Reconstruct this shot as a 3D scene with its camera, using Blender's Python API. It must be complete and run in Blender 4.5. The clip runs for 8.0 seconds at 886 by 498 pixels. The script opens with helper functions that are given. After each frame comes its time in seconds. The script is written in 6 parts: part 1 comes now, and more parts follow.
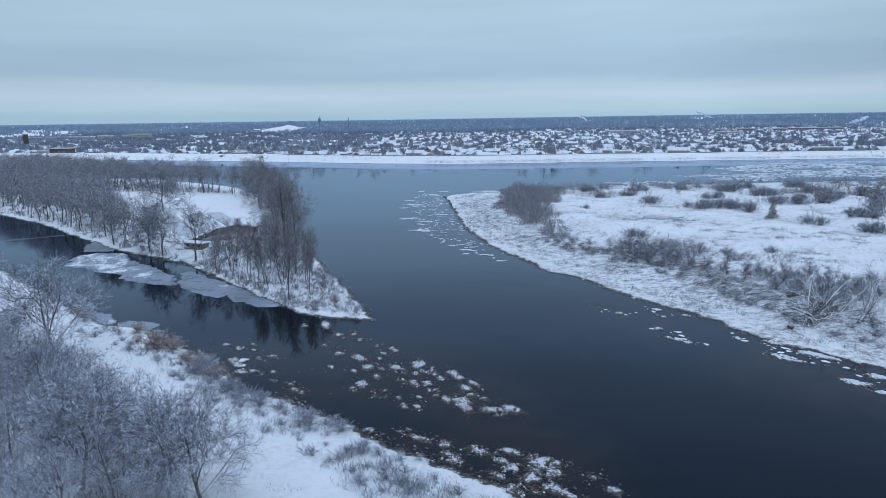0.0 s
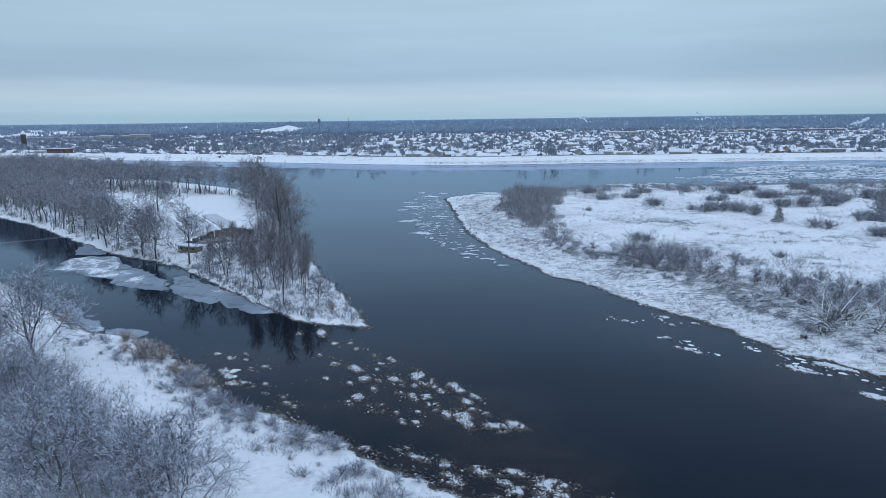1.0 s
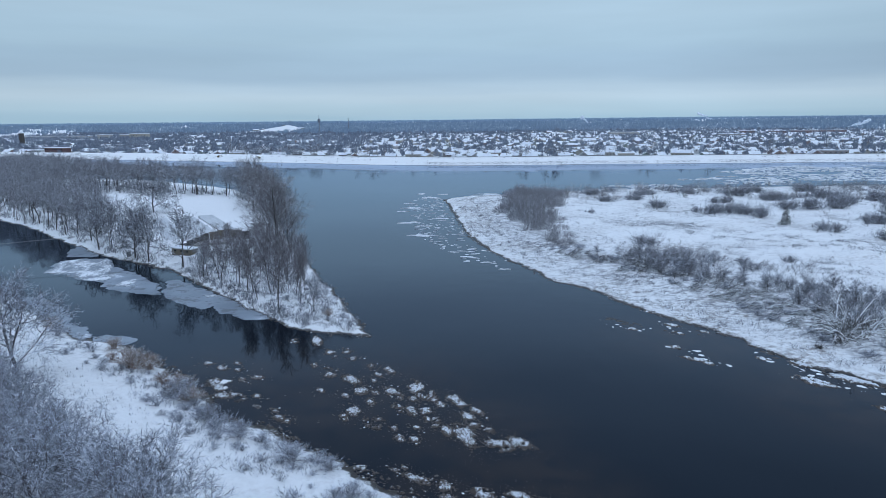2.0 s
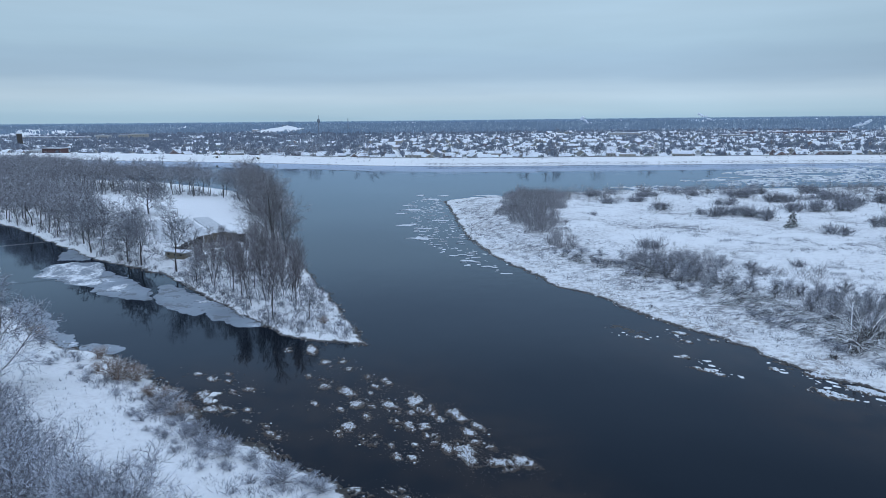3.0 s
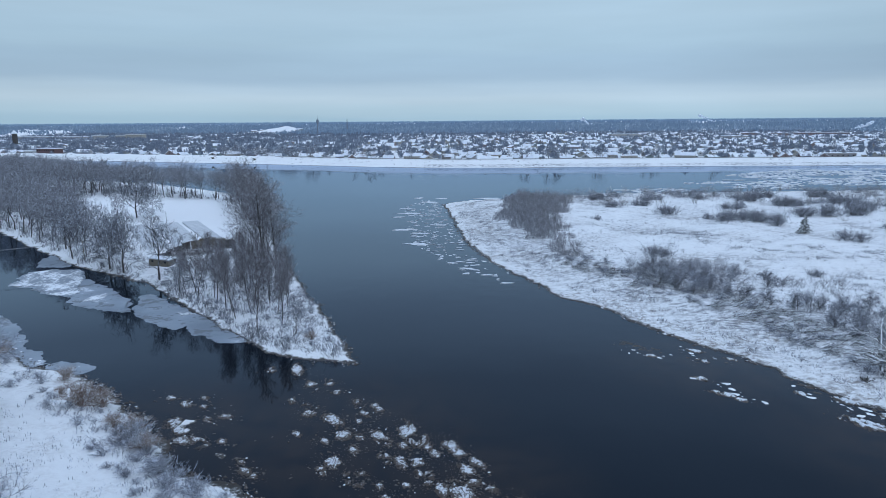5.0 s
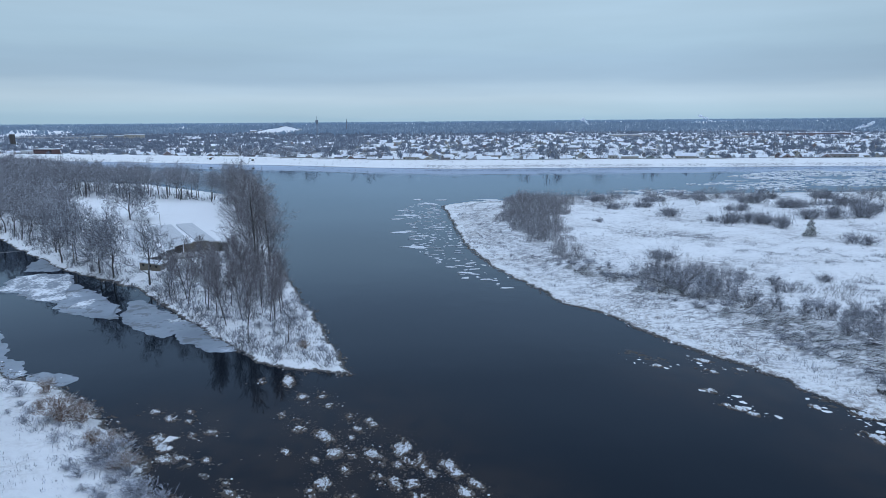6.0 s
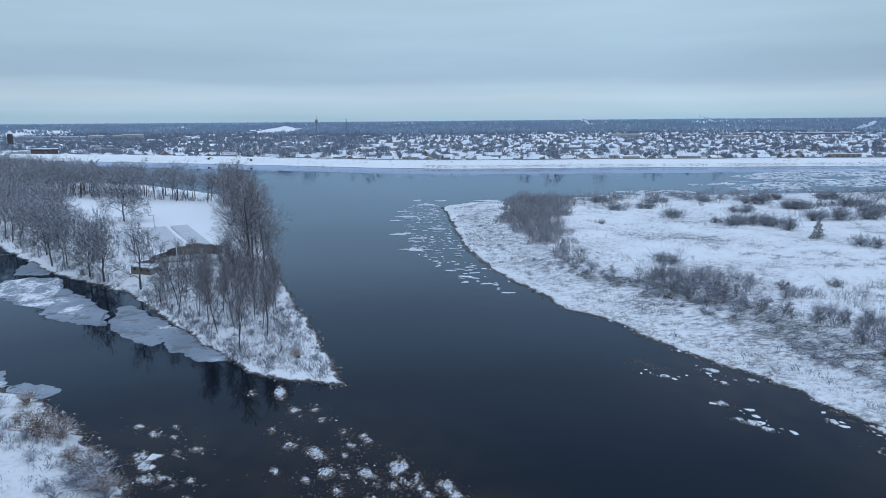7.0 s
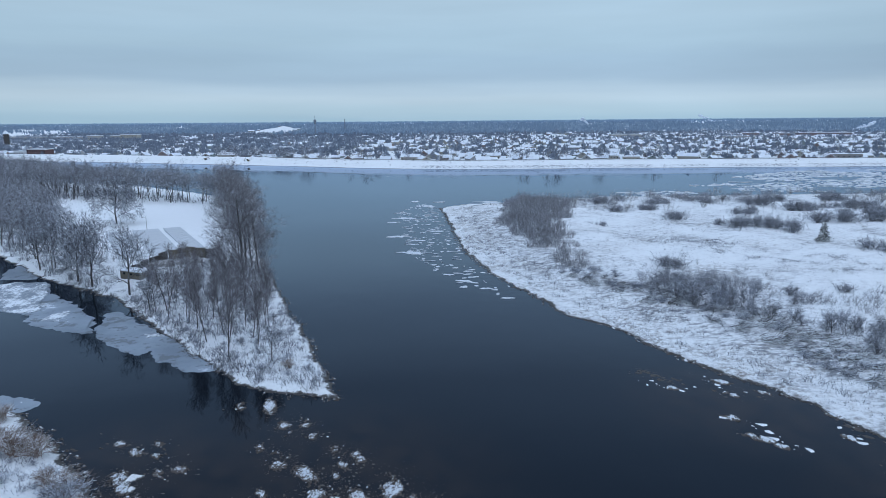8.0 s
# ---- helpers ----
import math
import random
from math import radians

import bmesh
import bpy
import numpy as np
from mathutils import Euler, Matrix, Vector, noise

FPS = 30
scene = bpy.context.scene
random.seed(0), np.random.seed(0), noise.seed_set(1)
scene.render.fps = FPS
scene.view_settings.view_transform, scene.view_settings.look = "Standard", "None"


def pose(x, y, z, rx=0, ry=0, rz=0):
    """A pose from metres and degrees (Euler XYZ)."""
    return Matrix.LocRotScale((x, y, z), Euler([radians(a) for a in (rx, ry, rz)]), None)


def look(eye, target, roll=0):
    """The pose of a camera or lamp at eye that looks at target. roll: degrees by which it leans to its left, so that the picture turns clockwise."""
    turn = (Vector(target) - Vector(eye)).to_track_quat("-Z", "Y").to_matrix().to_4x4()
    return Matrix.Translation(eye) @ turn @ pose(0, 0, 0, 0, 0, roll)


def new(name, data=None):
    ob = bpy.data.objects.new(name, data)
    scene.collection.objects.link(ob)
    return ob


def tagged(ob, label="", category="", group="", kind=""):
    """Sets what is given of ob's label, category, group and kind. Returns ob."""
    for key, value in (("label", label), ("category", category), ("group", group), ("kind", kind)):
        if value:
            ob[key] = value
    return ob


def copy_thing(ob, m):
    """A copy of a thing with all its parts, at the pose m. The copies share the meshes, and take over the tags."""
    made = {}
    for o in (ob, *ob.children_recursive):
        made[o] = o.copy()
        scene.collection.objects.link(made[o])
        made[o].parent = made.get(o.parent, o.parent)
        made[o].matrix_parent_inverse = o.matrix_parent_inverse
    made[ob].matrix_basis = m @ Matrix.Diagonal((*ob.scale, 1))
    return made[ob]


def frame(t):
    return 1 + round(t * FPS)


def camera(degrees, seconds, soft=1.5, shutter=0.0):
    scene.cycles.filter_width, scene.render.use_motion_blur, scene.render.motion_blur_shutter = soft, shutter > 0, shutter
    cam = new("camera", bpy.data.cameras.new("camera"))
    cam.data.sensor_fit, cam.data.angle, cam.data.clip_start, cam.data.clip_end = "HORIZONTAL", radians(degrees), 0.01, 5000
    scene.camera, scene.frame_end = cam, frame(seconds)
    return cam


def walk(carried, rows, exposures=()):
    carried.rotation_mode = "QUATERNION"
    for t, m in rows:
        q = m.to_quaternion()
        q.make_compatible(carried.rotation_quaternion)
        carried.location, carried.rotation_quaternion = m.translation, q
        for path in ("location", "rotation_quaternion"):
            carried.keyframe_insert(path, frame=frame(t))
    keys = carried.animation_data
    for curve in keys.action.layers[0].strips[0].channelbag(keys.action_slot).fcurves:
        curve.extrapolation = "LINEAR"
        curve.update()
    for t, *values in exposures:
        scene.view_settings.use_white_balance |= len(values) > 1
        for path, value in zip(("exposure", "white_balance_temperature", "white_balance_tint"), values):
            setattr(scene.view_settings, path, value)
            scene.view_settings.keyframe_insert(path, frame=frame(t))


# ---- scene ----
cam = camera(68.7, 8.0, soft=0.8)
PATH = [
    (0, (0.788, -0.191, 39.821), (0.764, 1.769, 39.425), -0.6),
    (0.5, (0.699, 2.152, 39.81), (0.675, 4.113, 39.415), -0.5),
    (1, (0.641, 4.491, 39.787), (0.618, 6.452, 39.393), -0.5),
    (1.5, (0.568, 6.807, 39.777), (0.545, 8.767, 39.383), -0.4),
    (3, (0.47, 13.572, 39.779), (0.448, 15.533, 39.387), -0.3),
    (3.5, (0.493, 15.796, 39.796), (0.471, 17.757, 39.404), -0.3),
    (4, (0.614, 18.014, 39.825), (0.592, 19.975, 39.433), -0.3),
    (4.5, (0.736, 20.246, 39.809), (0.715, 22.207, 39.418), -0.2),
    (6, (1.168, 27.002, 39.823), (1.148, 28.964, 39.434), -0.2),
    (6.5, (1.281, 29.264, 39.862), (1.26, 31.225, 39.473), -0.2),
    (7, (1.334, 31.454, 39.906), (1.314, 33.415, 39.516), -0.2),
    (7.5, (1.425, 33.656, 39.946), (1.407, 35.618, 39.555), -0.2),
    (8, (1.554, 35.894, 39.983), (1.537, 37.855, 39.593), -0.2),
]
walk(cam, [(t, look(eye, target, roll)) for t, eye, target, roll in PATH])

# ---- world, sun, exposure ----
SUN_EL, SUN_ROT = radians(24), radians(150)
world = bpy.data.worlds.new("overcast_sky")
scene.world = world
world.use_nodes = True


def build_sky():
    nt = world.node_tree
    nt.nodes.clear()
    n, l = nt.nodes, nt.links
    out, bg = n.new("ShaderNodeOutputWorld"), n.new("ShaderNodeBackground")
    sky = n.new("ShaderNodeTexSky")
    sky.sky_type, sky.sun_disc = "NISHITA", False
    sky.sun_elevation, sky.sun_rotation = SUN_EL, SUN_ROT
    dim = n.new("ShaderNodeVectorMath")
    dim.operation = "SCALE"
    dim.inputs["Scale"].default_value = 0.09
    l.new(sky.outputs[0], dim.inputs[0])
    co = n.new("ShaderNodeTexCoord")
    sep = n.new("ShaderNodeSeparateXYZ")
    l.new(co.outputs["Generated"], sep.inputs[0])
    # long flat cloud bands: noise stretched along the horizon
    stretch = n.new("ShaderNodeMapping")
    stretch.inputs["Scale"].default_value = (1.1, 1.1, 11)
    l.new(co.outputs["Generated"], stretch.inputs[0])
    nz = n.new("ShaderNodeTexNoise")
    nz.inputs["Scale"].default_value, nz.inputs["Detail"].default_value = 1.6, 5
    l.new(stretch.outputs[0], nz.inputs[0])
    shift = n.new("ShaderNodeMath")
    shift.operation = "MULTIPLY_ADD"
    shift.inputs[1].default_value = 0.044
    l.new(nz.outputs[0], shift.inputs[0])
    off = n.new("ShaderNodeMath")
    off.operation = "ADD"
    off.inputs[1].default_value = -0.022
    l.new(sep.outputs[2], off.inputs[0])
    l.new(off.outputs[0], shift.inputs[2])
    ramp = n.new("ShaderNodeValToRGB")
    r = ramp.color_ramp
    r.interpolation = "EASE"
    stops = SKY_STOPS
    r.elements[0].position, r.elements[0].color = stops[0][0], (*stops[0][1], 1)
    r.elements[1].position, r.elements[1].color = stops[-1][0], (*stops[-1][1], 1)
    for p, c in stops[1:-1]:
        r.elements.new(p).color = (*c, 1)
    l.new(shift.outputs[0], ramp.inputs[0])
    # soft mottling of the cloud deck
    nz2 = n.new("ShaderNodeTexNoise")
    nz2.inputs["Scale"].default_value, nz2.inputs["Detail"].default_value = 2.2, 6
    map2 = n.new("ShaderNodeMapping")
    map2.inputs["Scale"].default_value = (1, 1, 9)
    l.new(co.outputs["Generated"], map2.inputs[0])
    l.new(map2.outputs[0], nz2.inputs[0])
    rng = n.new("ShaderNodeMapRange")
    rng.inputs[1].default_value, rng.inputs[2].default_value = 0.3, 0.7
    rng.inputs[3].default_value, rng.inputs[4].default_value = 0.93, 1.06
    l.new(nz2.outputs[0], rng.inputs[0])
    cl = n.new("ShaderNodeVectorMath")
    cl.operation = "SCALE"
    l.new(ramp.outputs[0], cl.inputs[0])
    # the deck is a little thicker to the west and far east
    west = n.new("ShaderNodeMapRange")
    west.inputs[1].default_value, west.inputs[2].default_value = -0.6, 0.2
    west.inputs[3].default_value, west.inputs[4].default_value = 0.91, 1.0
    l.new(sep.outputs[0], west.inputs[0])
    east = n.new("ShaderNodeMapRange")
    east.inputs[1].default_value, east.inputs[2].default_value = 0.3, 0.62
    east.inputs[3].default_value, east.inputs[4].default_value = 1.0, 0.9
    l.new(sep.outputs[0], east.inputs[0])
    both = n.new("ShaderNodeMath")
    both.operation = "MULTIPLY"
    l.new(east.outputs[0], both.inputs[0])
    l.new(west.outputs[0], both.inputs[1])
    thick = n.new("ShaderNodeMath")
    thick.operation = "MULTIPLY"
    l.new(rng.outputs[0], thick.inputs[0])
    l.new(both.outputs[0], thick.inputs[1])
    l.new(thick.outputs[0], cl.inputs["Scale"])
    mix = n.new("ShaderNodeMix")
    mix.data_type = "RGBA"
    mix.inputs[0].default_value = 0.92
    l.new(dim.outputs[0], mix.inputs[6])
    l.new(cl.outputs[0], mix.inputs[7])
    l.new(mix.outputs[2], bg.inputs[0])
    l.new(bg.outputs[0], out.inputs[0])


# colour of the cloud deck by the sine of the elevation
SKY_STOPS = [(0.0, (0.384, 0.585, 0.755)), (0.014, (0.443, 0.635, 0.795)), (0.034, (0.492, 0.66, 0.819)), (0.047, (0.453, 0.62, 0.79)), (0.066, (0.359, 0.52, 0.699)),
             (0.085, (0.364, 0.53, 0.705)), (0.11, (0.404, 0.58, 0.743)), (0.15, (0.438, 0.615, 0.775)), (0.2, (0.467, 0.645, 0.804)), (0.3, (0.359, 0.495, 0.659)),
             (0.4, (0.275, 0.38, 0.526)), (0.5, (0.226, 0.32, 0.459)), (0.62, (0.345, 0.48, 0.669)), (1.0, (1.233, 1.534, 2.051))]
build_sky()
sun_data = bpy.data.lights.new("sun", "SUN")
sun_data.energy, sun_data.angle, sun_data.color = 0.35, radians(40), (0.95, 0.97, 1.0)
sun = new("sun", sun_data)
sun.matrix_world = look((math.sin(SUN_ROT) * 50, math.cos(SUN_ROT) * 50, 50 * math.tan(SUN_EL)), (0, 0, 0))
scene.view_settings.exposure = 0.0


# ---- materials ----
def material(name):
    m = bpy.data.materials.new(name)
    m.use_nodes = True
    nt = m.node_tree
    return m, nt, nt.nodes["Principled BSDF"]


def link(nt, a, b):
    nt.links.new(a, b)


def noise_node(nt, scale, detail=4, rough=0.6, coords=None, stretch=None):
    tc = nt.nodes.new("ShaderNodeTexCoord") if coords is None else None
    n = nt.nodes.new("ShaderNodeTexNoise")
    n.inputs["Scale"].default_value, n.inputs["Detail"].default_value, n.inputs["Roughness"].default_value = scale, detail, rough
    src = coords or tc.outputs["Object"]
    if stretch:
        mp = nt.nodes.new("ShaderNodeMapping")
        mp.inputs["Scale"].default_value = stretch
        link(nt, src, mp.inputs[0])
        src = mp.outputs[0]
    link(nt, src, n.inputs[0])
    return n.outputs[0]


def world_pos(nt):
    return nt.nodes.new("ShaderNodeNewGeometry").outputs["Position"]


def ramp_node(nt, value, lo, hi):
    n = nt.nodes.new("ShaderNodeMapRange")
    n.interpolation_type = "SMOOTHSTEP"
    n.inputs[1].default_value, n.inputs[2].default_value = lo, hi
    link(nt, value, n.inputs[0])
    return n.outputs[0]


def mix_node(nt, fac, a, b):
    n = nt.nodes.new("ShaderNodeMix")
    n.data_type = "RGBA"
    for k, v in ((0, fac), (6, a), (7, b)):
        if isinstance(v, tuple):
            n.inputs[k].default_value = (*v, 1)
        elif isinstance(v, (int, float)):
            n.inputs[k].default_value = v
        else:
            link(nt, v, n.inputs[k])
    return n.outputs[2]


def math_node(nt, op, a, b):
    n = nt.nodes.new("ShaderNodeMath")
    n.operation = op
    for k, v in ((0, a), (1, b)):
        if isinstance(v, (int, float)):
            n.inputs[k].default_value = v
        else:
            link(nt, v, n.inputs[k])
    return n.outputs[0]


def bump(nt, bsdf, height, strength, dist):
    b = nt.nodes.new("ShaderNodeBump")
    b.inputs["Strength"].default_value, b.inputs["Distance"].default_value = strength, dist
    link(nt, height, b.inputs["Height"])
    link(nt, b.outputs[0], bsdf.inputs["Normal"])


SNOW = (0.82, 0.85, 0.885)


def ground_material():
    m, nt, b = material("snowy_ground")
    pos = world_pos(nt)
    sep = nt.nodes.new("ShaderNodeSeparateXYZ")
    link(nt, pos, sep.inputs[0])
    grass_big = noise_node(nt, 0.055, 5, 0.62, pos)
    grass_fine = noise_node(nt, 1.1, 6, 0.75, pos)
    mott = noise_node(nt, 0.35, 5, 0.7, pos)
    # dead grass that shows through the snow in patches, and thin snow over stubble
    tuss = noise_node(nt, 0.16, 6, 0.7, pos, (1, 1.6, 1))
    patch = ramp_node(nt, grass_big, 0.42, 0.62)
    fine = ramp_node(nt, grass_fine, 0.40, 0.64)
    mid = ramp_node(nt, mott, 0.36, 0.64)
    g = math_node(nt, "MULTIPLY", fine, math_node(nt, "MULTIPLY", math_node(nt, "ADD", patch, 0.25), math_node(nt, "ADD", mid, 0.3)))
    wild = math_node(nt, "SUBTRACT", 1.0, math_node(nt, "MULTIPLY", ramp_node(nt, sep.outputs[1], 440, 520), 0.62))
    g = math_node(nt, "MULTIPLY", g, wild)
    meadow = math_node(nt, "MULTIPLY", math_node(nt, "ADD", math_node(nt, "MULTIPLY", ramp_node(nt, sep.outputs[0], 0, 20), 0.80), 0.10), wild)
    lawn = nt.nodes.new("ShaderNodeVectorMath")
    lawn.operation = "DISTANCE"
    link(nt, pos, lawn.inputs[0])
    lawn.inputs[1].default_value = (-125, 285, 2.5)
    rough_ground = ramp_node(nt, lawn.outputs["Value"], 55, 90)
    g, meadow = math_node(nt, "MULTIPLY", g, rough_ground), math_node(nt, "MULTIPLY", meadow, rough_ground)
    thin = math_node(nt, "MULTIPLY", ramp_node(nt, tuss, 0.47, 0.62), math_node(nt, "ADD", math_node(nt, "MULTIPLY", fine, 0.8), 0.08))
    # wet stones and mud along the water line
    low = math_node(nt, "ADD", sep.outputs[2], math_node(nt, "MULTIPLY", mott, 0.35))
    rag = noise_node(nt, 3.2, 4, 0.75, pos)
    low = math_node(nt, "ADD", low, math_node(nt, "MULTIPLY", grass_fine, 0.7))
    low = math_node(nt, "ADD", low, math_node(nt, "MULTIPLY", rag, 0.5))
    dry = ramp_node(nt, low, 0.86, 0.98)
    earth = mix_node(nt, grass_fine, (0.012, 0.011, 0.010), (0.05, 0.043, 0.039))
    grass = mix_node(nt, mott, (0.15, 0.135, 0.13), (0.29, 0.27, 0.265))
    snow = mix_node(nt, mott, (0.84, 0.87, 0.90), (0.90, 0.92, 0.945))
    upland = math_node(nt, "SUBTRACT", 1.0, math_node(nt, "MULTIPLY", ramp_node(nt, math_node(nt, "ADD", sep.outputs[2], mott), 2.6, 3.3), 0.55))
    thin = math_node(nt, "MULTIPLY", math_node(nt, "MULTIPLY", thin, meadow), upland)
    g = math_node(nt, "MULTIPLY", math_node(nt, "MULTIPLY", g, upland), math_node(nt, "ADD", math_node(nt, "MULTIPLY", ramp_node(nt, math_node(nt, "ADD", sep.outputs[0], math_node(nt, "MULTIPLY", sep.outputs[1], 0.07)), 17, 22), 0.5), 0.25))
    snow = mix_node(nt, thin, snow, (0.36, 0.38, 0.43))
    col = mix_node(nt, g, snow, grass)
    # branches and weeds pressed down by the snow along the island's shore
    turned = nt.nodes.new("ShaderNodeMapping")
    turned.inputs["Rotation"].default_value = (0, 0, radians(50))
    turned.inputs["Scale"].default_value = (0.6, 1.35, 1)
    link(nt, pos, turned.inputs[0])
    litter = noise_node(nt, 0.75, 6, 0.72, turned.outputs[0])
    strip = math_node(nt, "MULTIPLY", math_node(nt, "MULTIPLY", ramp_node(nt, math_node(nt, "ADD", sep.outputs[0], math_node(nt, "MULTIPLY", sep.outputs[1], 0.07)), 17, 22), math_node(nt, "SUBTRACT", 1.0, ramp_node(nt, sep.outputs[2], 2.2, 3.2))), ramp_node(nt, sep.outputs[2], 0.55, 1.0))
    strip = math_node(nt, "MULTIPLY", math_node(nt, "MULTIPLY", strip, rough_ground), ramp_node(nt, grass_big, 0.30, 0.52))
    col = mix_node(nt, math_node(nt, "MULTIPLY", ramp_node(nt, litter, 0.48, 0.58), math_node(nt, "MULTIPLY", strip, 0.85)), col, (0.19, 0.20, 0.23))
    col = mix_node(nt, dry, earth, col)
    link(nt, col, b.inputs["Base Color"])
    wet = nt.nodes.new("ShaderNodeMapRange")
    wet.inputs[3].default_value, wet.inputs[4].default_value = 0.55, 0.75
    link(nt, dry, wet.inputs[0])
    link(nt, wet.outputs[0], b.inputs["Roughness"])
    bump(nt, b, math_node(nt, "ADD", grass_fine, tuss), 0.8, 0.35)
    return m


def water_material():
    m = bpy.data.materials.new("river_water")
    m.use_nodes = True
    nt = m.node_tree
    nt.nodes.clear()
    out = nt.nodes.new("ShaderNodeOutputMaterial")
    deep, gloss, mixed = nt.nodes.new("ShaderNodeBsdfDiffuse"), nt.nodes.new("ShaderNodeBsdfAnisotropic"), nt.nodes.new("ShaderNodeMixShader")
    pos = world_pos(nt)
    silt = noise_node(nt, 0.02, 3, 0.5, pos)
    # the stony bed shows brown through the shallows round the spit and along the banks
    bed = noise_node(nt, 0.25, 5, 0.7, pos)
    shallow = None
    for spot, near, wide in (((-14, 100, 0), 6, 30), ((3, 88, 0), 4, 18), ((-36, 104, 0), 4, 20), ((6, 70, 0), 8, 20), ((44, 124, 0), 4, 22), ((60, 98, 0), 6, 24)):
        far = nt.nodes.new("ShaderNodeVectorMath")
        far.operation = "DISTANCE"
        link(nt, pos, far.inputs[0])
        far.inputs[1].default_value = spot
        here = math_node(nt, "SUBTRACT", 1.0, ramp_node(nt, far.outputs["Value"], near, wide))
        shallow = here if shallow is None else math_node(nt, "MAXIMUM", shallow, here)
    shallow = math_node(nt, "MULTIPLY", shallow, math_node(nt, "ADD", math_node(nt, "MULTIPLY", ramp_node(nt, bed, 0.34, 0.62), 0.75), 0.25))
    body = mix_node(nt, silt, (0.003, 0.005, 0.008), (0.004, 0.007, 0.011))
    link(nt, mix_node(nt, shallow, body, (0.024, 0.0185, 0.016)), deep.inputs["Color"])
    gloss.inputs["Color"].default_value = (0.70, 0.825, 1.0, 1)
    calm = noise_node(nt, 0.014, 5, 0.65, pos, (1, 0.55, 1))
    rip = noise_node(nt, 0.9, 3, 0.6, pos, (0.6, 1.2, 1))
    swell = noise_node(nt, 0.2, 5, 0.7, pos, (0.45, 1.3, 1))
    patch = ramp_node(nt, calm, 0.46, 0.62)
    rough = nt.nodes.new("ShaderNodeMapRange")
    rough.inputs[3].default_value, rough.inputs[4].default_value = 0.015, 0.05
    link(nt, patch, rough.inputs[0])
    link(nt, rough.outputs[0], gloss.inputs["Roughness"])
    h = math_node(nt, "MULTIPLY", math_node(nt, "ADD", rip, math_node(nt, "MULTIPLY", swell, 3.0)), math_node(nt, "ADD", patch, 0.12))
    b = nt.nodes.new("ShaderNodeBump")
    b.inputs["Strength"].default_value, b.inputs["Distance"].default_value = 0.16, 0.07
    link(nt, h, b.inputs["Height"])
    fres = nt.nodes.new("ShaderNodeFresnel")
    fres.inputs["IOR"].default_value = 1.40
    for node in (gloss, fres):
        link(nt, b.outputs[0], node.inputs["Normal"])
    link(nt, fres.outputs[0], mixed.inputs[0])
    link(nt, deep.outputs[0], mixed.inputs[1])
    link(nt, gloss.outputs[0], mixed.inputs[2])
    link(nt, mixed.outputs[0], out.inputs[0])
    return m


def snow_material(name="snow", lo=(0.70, 0.75, 0.83), hi=(0.83, 0.87, 0.91), scale=0.8):
    m, nt, b = material(name)
    pos = world_pos(nt)
    a = noise_node(nt, scale, 5, 0.65, pos)
    f = noise_node(nt, scale * 9, 3, 0.6, pos)
    link(nt, mix_node(nt, ramp_node(nt, a, 0.3, 0.7), lo, hi), b.inputs["Base Color"])
    b.inputs["Roughness"].default_value = 0.7
    bump(nt, b, f, 0.5, 0.06)
    return m


def ice_material():
    """Grey young ice with wet dark spots and drifted snow."""
    m, nt, b = material("grey_ice")
    pos = world_pos(nt)
    a, d, f = noise_node(nt, 0.10, 5, 0.6, pos), noise_node(nt, 0.23, 6, 0.7, pos), noise_node(nt, 2.5, 4, 0.7, pos)
    col = mix_node(nt, ramp_node(nt, a, 0.3, 0.7), (0.20, 0.245, 0.30), (0.30, 0.355, 0.425))
    col = mix_node(nt, math_node(nt, "MULTIPLY", ramp_node(nt, d, 0.55, 0.57), 0.85), col, (0.13, 0.15, 0.17))
    drift = math_node(nt, "ADD", a, math_node(nt, "MULTIPLY", f, 0.25))
    col = mix_node(nt, ramp_node(nt, drift, 0.76, 0.84), col, (0.76, 0.81, 0.88))
    link(nt, col, b.inputs["Base Color"])
    b.inputs["Roughness"].default_value = 0.45
    return m


def drift_material():
    """Wind-blown snow with the grey ice showing through its thin places."""
    m, nt, b = material("drifted_snow")
    pos = world_pos(nt)
    a, f = noise_node(nt, 0.28, 6, 0.72, pos, (1, 0.6, 1)), noise_node(nt, 1.6, 4, 0.7, pos)
    thin = math_node(nt, "ADD", math_node(nt, "MULTIPLY", a, 0.7), math_node(nt, "MULTIPLY", f, 0.3))
    link(nt, mix_node(nt, ramp_node(nt, thin, 0.46, 0.57), (0.24, 0.28, 0.33), (0.80, 0.84, 0.89)), b.inputs["Base Color"])
    b.inputs["Roughness"].default_value = 0.7
    bump(nt, b, f, 0.5, 0.1)
    return m


def plain_material(name, lo, hi, scale=3.0, rough=0.7, metal=0.0, relief=0.02):
    m, nt, b = material(name)
    a = noise_node(nt, scale, 5, 0.65)
    f = noise_node(nt, scale * 8, 3, 0.6)
    info = nt.nodes.new("ShaderNodeObjectInfo")
    k = math_node(nt, "ADD", math_node(nt, "MULTIPLY", a, 0.7), math_node(nt, "MULTIPLY", info.outputs["Random"], 0.3))
    link(nt, mix_node(nt, k, lo, hi), b.inputs["Base Color"])
    b.inputs["Roughness"].default_value, b.inputs["Metallic"].default_value = rough, metal
    bump(nt, b, f, 0.4, relief)
    return m


